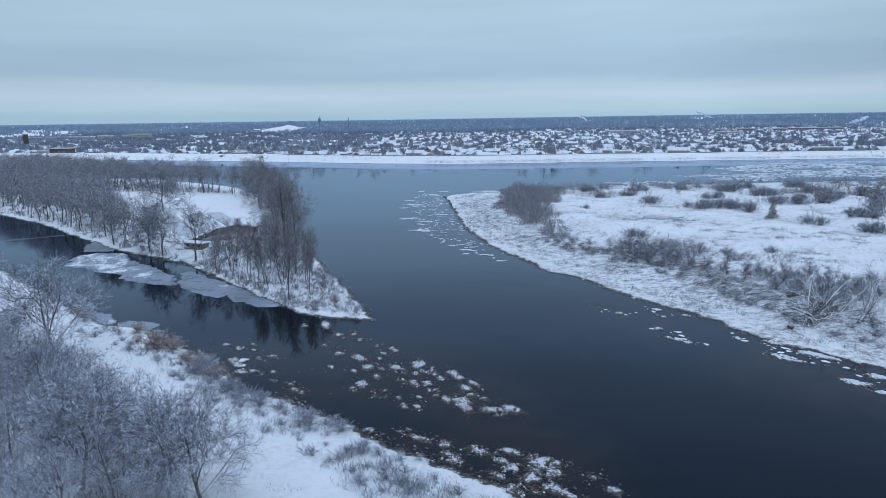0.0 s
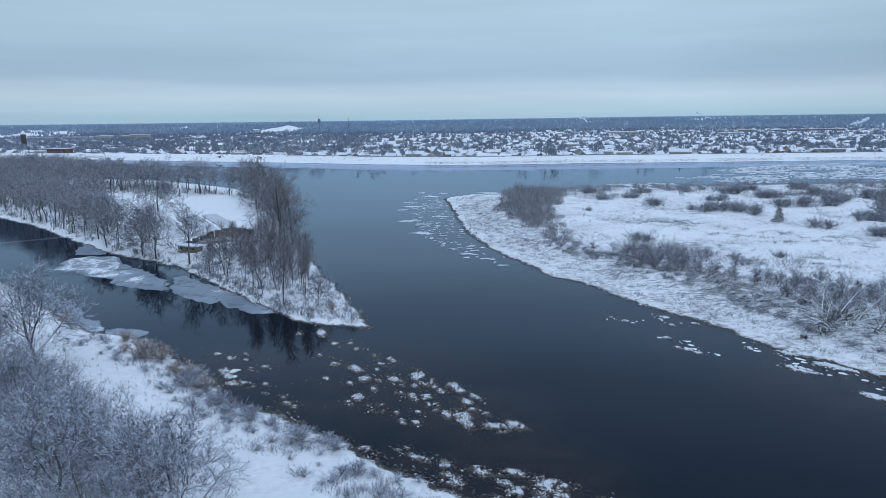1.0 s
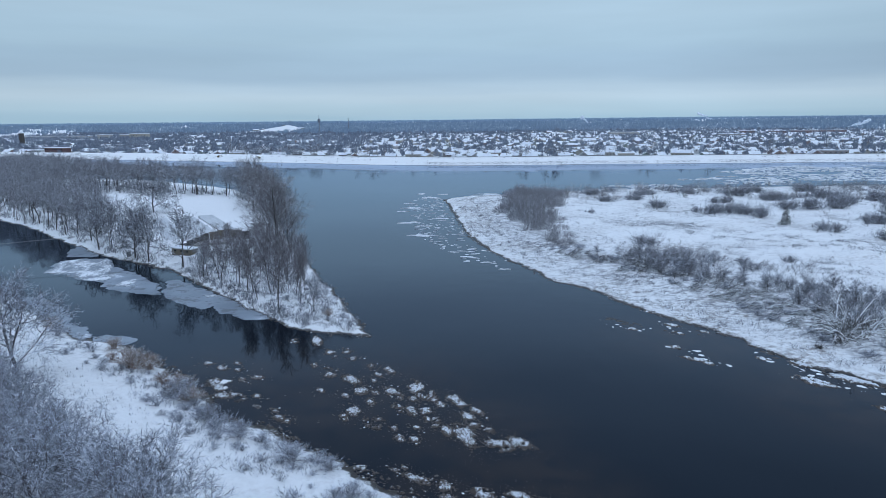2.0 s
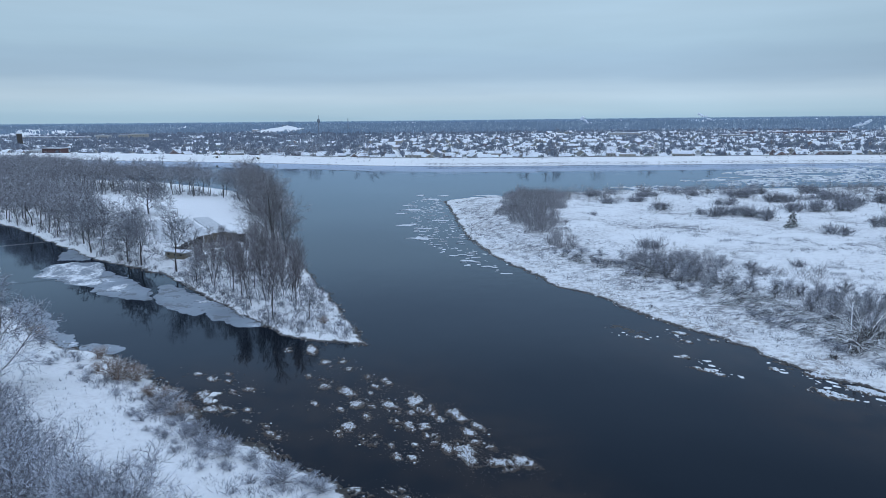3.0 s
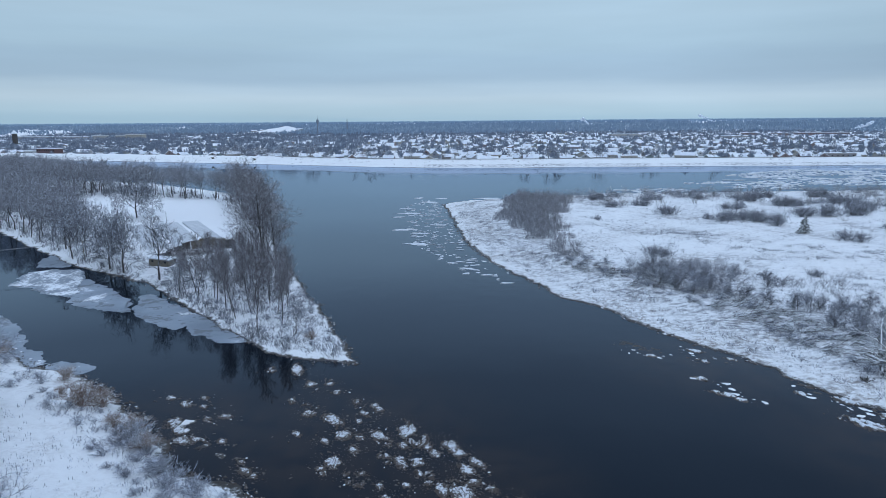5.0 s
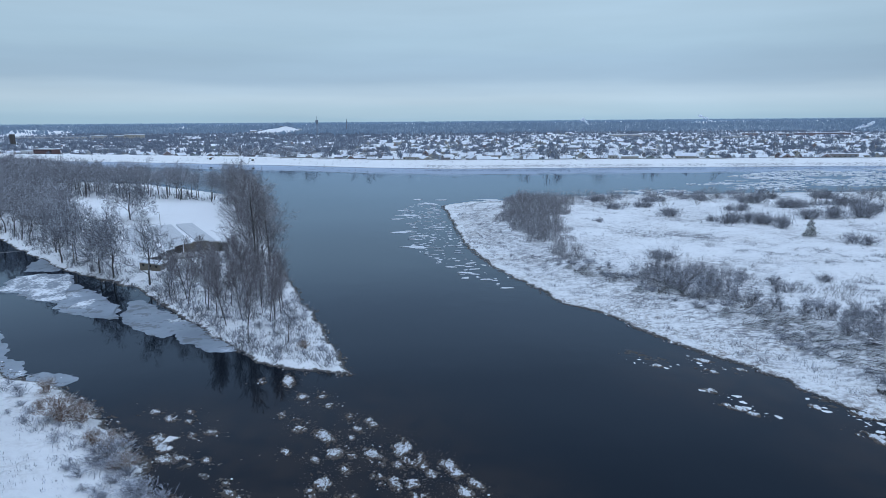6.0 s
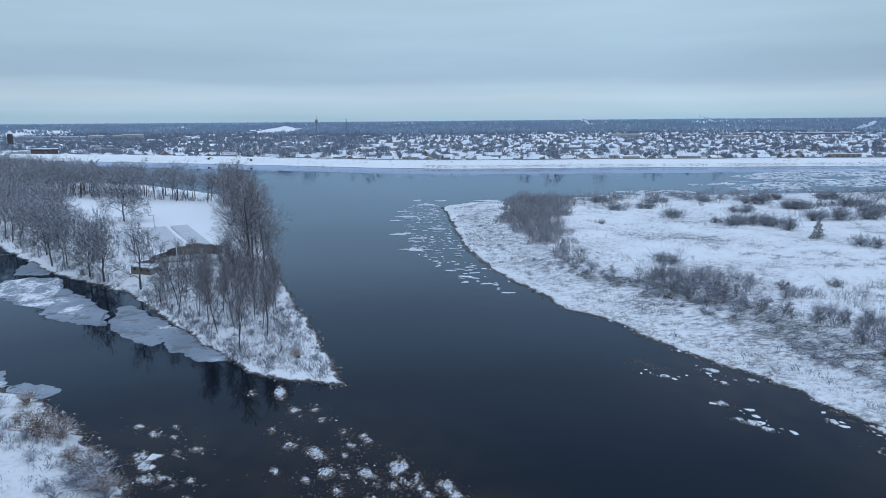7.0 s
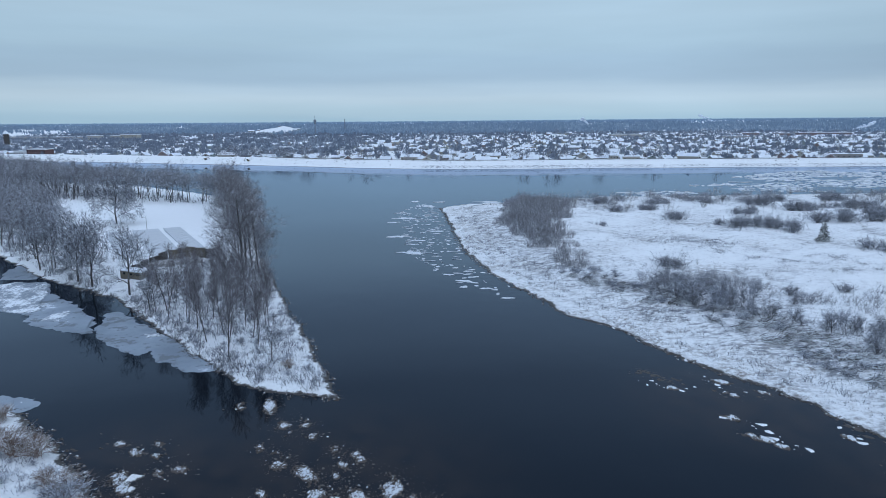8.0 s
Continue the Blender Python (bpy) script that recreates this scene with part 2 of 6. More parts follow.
def bark_material(name, dark, light, cover, seed, snow=SNOW, soft=0.75):
    """Bark or twig with snow lying on what faces up: cover from 0 (bare) to 1 (laden)."""
    m, nt, b = material(name)
    geo = nt.nodes.new("ShaderNodeNewGeometry")
    sep = nt.nodes.new("ShaderNodeSeparateXYZ")
    link(nt, geo.outputs["Normal"], sep.inputs[0])
    n1 = noise_node(nt, 0.7 + 0.1 * seed, 3, 0.6, geo.outputs["Position"])
    n2 = noise_node(nt, 9.0, 3, 0.6, geo.outputs["Position"])
    bark = mix_node(nt, n2, dark, light)
    up = math_node(nt, "ADD", sep.outputs[2], math_node(nt, "MULTIPLY", math_node(nt, "SUBTRACT", n1, 0.5), 1.3))
    up = math_node(nt, "ADD", up, math_node(nt, "MULTIPLY", math_node(nt, "SUBTRACT", n2, 0.5), 0.6))
    f = ramp_node(nt, up, 0.9 - soft / 2 - cover * 1.2, 0.9 + soft / 2 - cover * 1.2)
    link(nt, mix_node(nt, f, bark, snow), b.inputs["Base Color"])
    b.inputs["Roughness"].default_value = 0.85
    return m


def woods_material(name, dark, light, hazed_frost, scale):
    """Frosted pines and birches: snow on the crowns, stands of different tone, distance haze in the colours."""
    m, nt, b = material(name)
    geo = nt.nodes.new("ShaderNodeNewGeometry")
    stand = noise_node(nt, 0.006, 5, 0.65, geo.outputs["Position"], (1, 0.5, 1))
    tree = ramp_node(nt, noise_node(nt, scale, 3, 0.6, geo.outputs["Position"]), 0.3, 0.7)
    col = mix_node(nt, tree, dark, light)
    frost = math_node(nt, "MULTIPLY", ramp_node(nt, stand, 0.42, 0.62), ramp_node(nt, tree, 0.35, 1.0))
    link(nt, mix_node(nt, frost, col, hazed_frost), b.inputs["Base Color"])
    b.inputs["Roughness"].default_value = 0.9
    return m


def tussock_material(name="snowy_tussock", bare=0.85):
    m, nt, b = material(name)
    geo = nt.nodes.new("ShaderNodeNewGeometry")
    sep = nt.nodes.new("ShaderNodeSeparateXYZ")
    link(nt, geo.outputs["Normal"], sep.inputs[0])
    n = noise_node(nt, 3.5, 4, 0.75, geo.outputs["Position"])
    up = math_node(nt, "ADD", math_node(nt, "MULTIPLY", sep.outputs[2], 0.5), n)
    f = ramp_node(nt, up, bare, bare + 0.1)
    dark = mix_node(nt, n, (0.02, 0.018, 0.016), (0.10, 0.085, 0.07))
    link(nt, mix_node(nt, f, dark, SNOW), b.inputs["Base Color"])
    b.inputs["Roughness"].default_value = 0.75
    bump(nt, b, n, 0.7, 0.15)
    return m


def mound_material():
    """Stones, weed and clods of ice at the water line: some bare and brown, most with snow on them."""
    m, nt, b = material("snowy_hummock")
    geo = nt.nodes.new("ShaderNodeNewGeometry")
    sep = nt.nodes.new("ShaderNodeSeparateXYZ")
    link(nt, geo.outputs["Position"], sep.inputs[0])
    n, f = noise_node(nt, 0.9, 4, 0.7, geo.outputs["Position"]), noise_node(nt, 5.0, 3, 0.7, geo.outputs["Position"])
    lift = math_node(nt, "ADD", math_node(nt, "MULTIPLY", sep.outputs[2], 2.6), math_node(nt, "MULTIPLY", math_node(nt, "SUBTRACT", n, 0.5), 1.1))
    lift = math_node(nt, "ADD", lift, math_node(nt, "MULTIPLY", math_node(nt, "SUBTRACT", f, 0.5), 1.3))
    lift = math_node(nt, "ADD", lift, math_node(nt, "MULTIPLY", math_node(nt, "SUBTRACT", geo.outputs["Random Per Island"], 0.5), 0.2))
    stone = mix_node(nt, f, (0.02, 0.015, 0.013), (0.10, 0.078, 0.064))
    snow = mix_node(nt, f, (0.55, 0.60, 0.67), (0.84, 0.87, 0.91))
    link(nt, mix_node(nt, ramp_node(nt, lift, 0.24, 0.46), stone, snow), b.inputs["Base Color"])
    b.inputs["Roughness"].default_value = 0.7
    return m


def glass_material():
    m, nt, b = material("window_glass")
    b.inputs["Base Color"].default_value = (0.02, 0.025, 0.03, 1)
    b.inputs["Roughness"].default_value = 0.08
    return m


M_GROUND, M_WATER = ground_material(), water_material()
M_SNOW = snow_material()
M_ROOF_SNOW = snow_material("roof_snow", (0.66, 0.71, 0.80), (0.83, 0.87, 0.91), 0.12)
M_ICE = snow_material("ice", (0.50, 0.56, 0.63), (0.78, 0.82, 0.88), 0.5)
M_GREY_ICE = ice_material()
M_DRIFT = drift_material()
M_BARK = bark_material("snowy_bark", (0.03, 0.029, 0.031), (0.10, 0.095, 0.096), 0.36, 1)
M_TWIG = bark_material("snowy_twigs", (0.068, 0.072, 0.088), (0.15, 0.157, 0.18), 0.43, 2, (0.52, 0.565, 0.64))
M_BRUSH = bark_material("frosted_brush", (0.10, 0.096, 0.102), (0.21, 0.20, 0.205), 0.42, 11)
M_TWIG_RED = bark_material("reddish_twigs", (0.095, 0.088, 0.097), (0.18, 0.168, 0.182), 0.36, 3, (0.52, 0.55, 0.61))
M_FROST = bark_material("frosted_twigs", (0.095, 0.101, 0.126), (0.195, 0.203, 0.24), 0.43, 4, (0.58, 0.635, 0.735))
M_LIMB = bark_material("snow_topped_limbs", (0.045, 0.043, 0.047), (0.12, 0.115, 0.12), 0.46, 9)
M_LADEN = bark_material("snow_laden_twigs", (0.12, 0.11, 0.11), (0.24, 0.23, 0.23), 0.72, 10)
M_STRAW = bark_material("dead_stems", (0.15, 0.10, 0.08), (0.29, 0.21, 0.175), 0.26, 5)
M_NEEDLE = bark_material("snowy_needles", (0.012, 0.022, 0.018), (0.04, 0.055, 0.04), 0.45, 6)
# woods behind the town: bluish pale colours stand in for distance haze
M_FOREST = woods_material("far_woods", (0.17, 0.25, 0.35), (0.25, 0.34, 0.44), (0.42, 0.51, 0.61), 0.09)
# town trees carry some of the haze as a blue-grey tone
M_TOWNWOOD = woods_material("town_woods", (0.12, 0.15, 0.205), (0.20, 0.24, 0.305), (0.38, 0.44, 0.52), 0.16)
M_STONE = plain_material("river_stone", (0.03, 0.026, 0.024), (0.12, 0.105, 0.09), 1.5, 0.6, 0, 0.05)
M_TUSSOCK_WHITE = tussock_material("icy_scraps", 0.62)
M_MOUND = mound_material()
M_GLASS = glass_material()
M_CHIMNEY = plain_material("chimney_brick", (0.10, 0.075, 0.07), (0.20, 0.15, 0.13), 2)
M_BRICK = plain_material("red_brick", (0.085, 0.048, 0.05), (0.13, 0.075, 0.074), 0.5)
# far red brick, greyed and lightened in the colour for distance haze
M_HAZED_BRICK = plain_material("hazed_red_brick", (0.17, 0.125, 0.135), (0.25, 0.19, 0.195), 0.3)
M_STEM = bark_material("brown_grey_stems", (0.15, 0.147, 0.162), (0.265, 0.26, 0.28), 0.42, 8, (0.58, 0.62, 0.69))
M_SHRUB = bark_material("grey_shrub", (0.115, 0.118, 0.138), (0.225, 0.23, 0.26), 0.41, 7, (0.56, 0.60, 0.675))
# ridge trees paler and bluer still, haze painted into their base colours
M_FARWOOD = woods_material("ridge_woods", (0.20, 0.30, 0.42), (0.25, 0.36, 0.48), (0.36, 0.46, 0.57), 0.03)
M_WEED = plain_material("river_weed", (0.012, 0.01, 0.008), (0.05, 0.035, 0.028), 1.5, 0.4)
M_CONCRETE = plain_material("concrete", (0.26, 0.26, 0.26), (0.42, 0.42, 0.41), 0.6)
M_BOARD = plain_material("weathered_boards", (0.11, 0.095, 0.075), (0.25, 0.22, 0.17), 1.4)
M_DARKBOARD = plain_material("dark_boards", (0.035, 0.033, 0.033), (0.10, 0.09, 0.085), 1.4)
M_BENCH = plain_material("frosted_benches", (0.58, 0.62, 0.67), (0.70, 0.735, 0.775), 0.4)
M_STEEL = plain_material("dark_steel", (0.05, 0.055, 0.06), (0.12, 0.12, 0.13), 1.0, 0.5, 0.6)
# blue-grey that paints distance haze onto the far tower and chimney
M_HAZY = plain_material("hazed_steel", (0.14, 0.17, 0.21), (0.20, 0.23, 0.27), 1.0)
M_WIRE = plain_material("wire", (0.25, 0.27, 0.3), (0.4, 0.42, 0.45), 1.0, 0.5, 0.3)
M_ORANGE = plain_material("digger_paint", (0.10, 0.075, 0.03), (0.18, 0.13, 0.05), 1.0, 0.5)
M_ASPHALT = plain_material("gritted_road", (0.10, 0.10, 0.11), (0.22, 0.22, 0.24), 0.3)
M_STEAM = snow_material("steam", (0.62, 0.70, 0.80), (0.74, 0.80, 0.88), 0.05)
# wall colours cooled, dark ones lightened, to put the town's haze into them
HOUSE_PAINT = [plain_material(n, a, c, 0.8) for n, a, c in (
    ("pale_render", (0.38, 0.40, 0.42), (0.54, 0.56, 0.58)), ("grey_render", (0.24, 0.25, 0.26), (0.38, 0.38, 0.38)),
    ("hazed_brown_boards", (0.15, 0.14, 0.145), (0.25, 0.235, 0.235)), ("ochre_boards", (0.27, 0.26, 0.235), (0.38, 0.365, 0.33)),
    ("hazed_brick", (0.165, 0.125, 0.125), (0.25, 0.195, 0.185)), ("hazed_green_boards", (0.16, 0.20, 0.20), (0.26, 0.30, 0.29)))]


# ---- mesh helpers ----
def mesh(name, verts, faces, mat, smooth=False):
    me = bpy.data.meshes.new(name)
    me.from_pydata([tuple(v) for v in verts], [], [tuple(f) for f in faces])
    for m in (mat if isinstance(mat, (list, tuple)) else [mat]):
        me.materials.append(m)
    if smooth:
        me.polygons.foreach_set("use_smooth", [True] * len(me.polygons))
    me.update()
    return me


def bm_mesh(name, bm, mat):
    me = bpy.data.meshes.new(name)
    bm.to_mesh(me)
    bm.free()
    me.materials.append(mat)
    return me


def part(name, me, parent, label="", m=None):
    ob = new(name, me)
    ob.parent = parent
    if m is not None:
        ob.matrix_basis = m
    return tagged(ob, label) if label else ob


def thing(name, label, category, group="", kind="", me=None):
    return tagged(new(name, me), label, category, group, kind)


def box(bm, x0, x1, y0, y1, z0, z1):
    vs = [bm.verts.new((x, y, z)) for x in (x0, x1) for y in (y0, y1) for z in (z0, z1)]
    for f in ((0, 1, 3, 2), (4, 6, 7, 5), (0, 4, 5, 1), (2, 3, 7, 6), (0, 2, 6, 4), (1, 5, 7, 3)):
        bm.faces.new([vs[i] for i in f])


def box_mesh(name, mat, *sizes):
    bm = bmesh.new()
    for s in sizes:
        box(bm, *s)
    return bm_mesh(name, bm, mat)


def spin_mesh(name, mat, profile, n=16):
    """A turned shape from (radius, height) pairs."""
    V, F = [], []
    for r, z in profile:
        V += [(r * math.cos(2 * math.pi * k / n), r * math.sin(2 * math.pi * k / n), z) for k in range(n)]
    for j in range(len(profile) - 1):
        F += [(j * n + k, j * n + (k + 1) % n, (j + 1) * n + (k + 1) % n, (j + 1) * n + k) for k in range(n)]
    F += [tuple(range(n - 1, -1, -1)), tuple((len(profile) - 1) * n + k for k in range(n))]
    return mesh(name, V, F, mat)


# ---- lie of the land ----
def lattice(ix, iy, seed):
    h = (ix * 374761393 + iy * 668265263 + seed * 144665) & 0x7FFFFFFF
    h = ((h ^ (h >> 13)) * 1274126177) & 0x7FFFFFFF
    return ((h ^ (h >> 16)) & 0xFFFF) / 65535.0


def value_noise(x, y, size, seed=0, octaves=3):
    x, y = np.asarray(x, float), np.asarray(y, float)
    total, amp, norm = 0.0, 1.0, 0.0
    for o in range(octaves):
        u, v = x / size, y / size
        iu, iv = np.floor(u).astype(np.int64), np.floor(v).astype(np.int64)
        fu, fv = u - iu, v - iv
        fu, fv = fu * fu * (3 - 2 * fu), fv * fv * (3 - 2 * fv)
        s = seed + 17 * o
        a, b = lattice(iu, iv, s), lattice(iu + 1, iv, s)
        c, d = lattice(iu, iv + 1, s), lattice(iu + 1, iv + 1, s)
        total = total + amp * ((a * (1 - fu) + b * fu) * (1 - fv) + (c * (1 - fu) + d * fu) * fv - 0.5)
        norm += amp
        amp, size = amp * 0.5, size * 0.5
    return 2 * total / norm


def inside_by(x, y, poly):
    """Metres inside (positive) or outside (negative) of an outline."""
    x, y = np.asarray(x, float), np.asarray(y, float)
    best, odd = np.full(x.shape, 1e9), np.zeros(x.shape, bool)
    for (ax, ay), (bx, by) in zip(poly, poly[1:] + poly[:1]):
        dx, dy = bx - ax, by - ay
        t = np.clip(((x - ax) * dx + (y - ay) * dy) / (dx * dx + dy * dy), 0, 1)
        best = np.minimum(best, np.hypot(x - ax - t * dx, y - ay - t * dy))
        if ay != by:
            odd ^= ((ay > y) != (by > y)) & (x < (bx - ax) * (y - ay) / (by - ay) + ax)
    return np.where(odd, best, -best)


def step(v, a, b):
    t = np.clip((v - a) / (b - a), 0, 1)
    return t * t * (3 - 2 * t)


NEAR_BANK = [(-800, 560), (-240, 250), (-170, 205), (-130, 178), (-100, 152), (-90, 142), (-80, 132), (-70, 125), (-60, 120), (-48, 110), (-39, 101), (-32, 92),
             (-23, 87), (-15, 81), (-9, 76), (-4, 71.5), (3, 67), (8, 62.5), (14, 54), (24, 38), (30, 24), (40, -10), (60, -80), (60, -400), (-800, -400)]
PENINSULA = [(-13.5, 124), (-17, 131), (-25, 151), (-38, 182), (-49, 209), (-62, 248), (-90, 322), (-125, 385), (-180, 432), (-310, 480), (-800, 640), (-800, 610),
             (-600, 520), (-260, 320), (-190, 275), (-161, 252), (-125, 218), (-104, 199), (-90, 189), (-77, 181), (-65, 168), (-48, 149), (-36, 135), (-31, 130.5), (-22, 125.5)]
ISLAND = [(120, 0), (69, 97), (66, 101), (60, 108), (55, 118), (51, 127), (44, 136), (39, 146), (35, 155), (26, 167), (22, 180), (15, 197), (7, 228), (3, 278),
          (-2, 334), (10, 347), (30, 354), (66, 367), (94, 375), (134, 379), (206, 388), (260, 388), (600, 420), (1500, 440), (1500, -200), (180, -200)]
FAR_BANK = [(-5000, 1900), (-800, 800), (-460, 706), (-343, 680), (-182, 630), (-136, 615), (-70, 588), (-1, 573), (60, 574), (117, 581), (239, 587), (369, 594),
            (800, 620), (5000, 760), (5000, 5200), (-5000, 5200)]
SHORE_STONES = [(-42, 112), (-34, 106), (-29, 98), (-12, 81), (-4, 77), (10, 74), (16, 69), (16, 60), (3, 65), (-7, 74), (-22, 86), (-36, 100)]
SHOAL = [(-30, 124), (-26, 125), (-15, 115), (-7, 108), (0, 101), (5, 91), (5, 86), (1, 84), (-7, 85), (-13, 91), (-19, 102), (-25, 111)]
ICE_LEDGE = [(51, 117), (57, 112), (63, 103), (70, 94), (74, 84), (66, 84), (60, 89), (54, 95), (52, 101), (56, 104), (54, 110)]


def land(x, y):
    """Height of the ground over the water, in metres."""
    x, y = np.asarray(x, float), np.asarray(y, float)
    wob = 1.6 * value_noise(x, y, 7, 3, 4) + 0.8 * value_noise(x, y, 1.8, 9, 2)
    hum = value_noise(x, y, 16, 21, 4)
    fine = value_noise(x, y, 2.4, 33, 3)
    z = np.full(x.shape, -1.6)
    d = inside_by(x, y, NEAR_BANK) + wob
    z = np.maximum(z, -1.6 + 1.6 * step(d, -7, 0) + 0.5 * step(d, 0, 2.5) + 1.3 * step(d, 2, 18) + 1.6 * step(d, 15, 60) + step(d, 1, 6) * (0.45 * hum + 0.22 * fine))
    d = inside_by(x, y, PENINSULA) + 0.8 * wob
    z = np.maximum(z, -1.6 + 1.6 * step(d, -5, 0) + 0.6 * step(d, 0, 2) + 1.9 * step(d, 2, 14) + step(d, 1, 5) * (0.18 * hum + 0.16 * fine))
    d = inside_by(x, y, ISLAND) + wob
    z = np.maximum(z, -1.6 + 1.6 * step(d, -5, 0) + 0.55 * step(d, 0, 1.6) + 1.9 * step(d, 3, 24) + 0.8 * step(d, 20, 60)
                   + step(d, 2, 9) * (0.45 * fine + 0.4 * value_noise(x, y, 6, 37, 3)) + step(d, 12, 40) * (1.6 * hum))
    # spit of stones between the two rivers
    rough = 0.4 * value_noise(x, y, 3.4, 47, 2) + 0.75 * value_noise(x, y, 1.2, 53, 2)
    for outline, lift in ((SHOAL, 1.0), (SHORE_STONES, 1.25), (ICE_LEDGE, 1.0)):
        d = inside_by(x, y, outline) + 2.0 * value_noise(x, y, 6, 41, 3)
        z = np.maximum(z, -1.6 + lift * step(d, -4, 1.5) + step(d, -1.5, 2) * 0.9 * rough)
    # far bank: an embankment, the town's flat ground behind it, rising woods
    d = inside_by(x, y, FAR_BANK) + 0.6 * wob
    lev = 6.2 * step(d, 0, 17) - 3.4 * step(d, 22, 34)
    u = x / np.maximum(y, 300)
    rise = (21 + 16 * u) * step(y, 1600, 3600) + 3 * step(y, 800, 1600) * step(u, -0.2, 0.4)
    hill = 19 * np.exp(-(((x + 472) / 30) ** 2 + ((y - 1960) / 60) ** 2)) + 12 * np.exp(-(((x + 525) / 40) ** 2 + ((y - 1960) / 60) ** 2))
    mound = 11 * np.exp(-(((x - 209) / 15) ** 2 + ((y - 1320) / 25) ** 2)) + 7 * np.exp(-(((x - 232) / 13) ** 2 + ((y - 1320) / 25) ** 2))
    far = -1.6 + 1.6 * step(d, -6, 0) + lev + rise + hill + mound + step(d, 2, 8) * 0.25 * fine
    z = np.maximum(z, np.where(d > -6, far, -1.6))
    return z


def ground_at(x, y):
    return float(land(np.array([x]), np.array([y]))[0])


def spaced(start, end, first, growth):
    out, v, s = [], start, first
    sign = 1 if end > start else -1
    while (end - v) * sign > 0:
        s = s * growth
        v = v + sign * s
        out.append(v)
    return out


def build_ground():
    xs = spaced(-100, -5000, 1.4, 1.06)[::-1] + list(np.arange(-100, -42, 1.4)) + list(np.arange(-42, 16, 0.6)) + list(np.arange(16, 78, 1.4)) + spaced(78, 5000, 1.4, 1.06)
    ys = spaced(48, -400, 2.0, 1.3)[::-1] + list(np.arange(48, 62, 1.0)) + list(np.arange(62, 128, 0.6)) + list(np.arange(128, 200, 1.4)) + list(np.arange(200, 300, 2.2)) \
        + list(np.arange(300, 400, 3.5)) + list(np.arange(404, 560, 8.0)) + list(np.arange(560, 740, 3.5)) + spaced(740, 4950, 4.0, 1.07)
    X, Y = np.meshgrid(np.array(xs), np.array(ys))
    Z = land(X.ravel(), Y.ravel())
    n, k = len(xs), len(ys)
    i = np.arange(n * k).reshape(k, n)
    F = np.stack([i[:-1, :-1], i[:-1, 1:], i[1:, 1:], i[1:, :-1]], -1).reshape(-1, 4)
    me = mesh("ground", np.stack([X.ravel(), Y.ravel(), Z], 1).tolist(), F.tolist(), M_GROUND, True)
    thing("ground", "snow-covered river banks, island and embankment with dead grass", "ground", kind="structure", me=me)


build_ground()
water_me = mesh("water", [(-5000, -600, 0), (5000, -600, 0), (5000, 4900, 0), (-5000, 4900, 0)], [(0, 1, 2, 3)], M_WATER)
thing("water", "dark calm water where two rivers meet", "river", kind="structure", me=water_me)


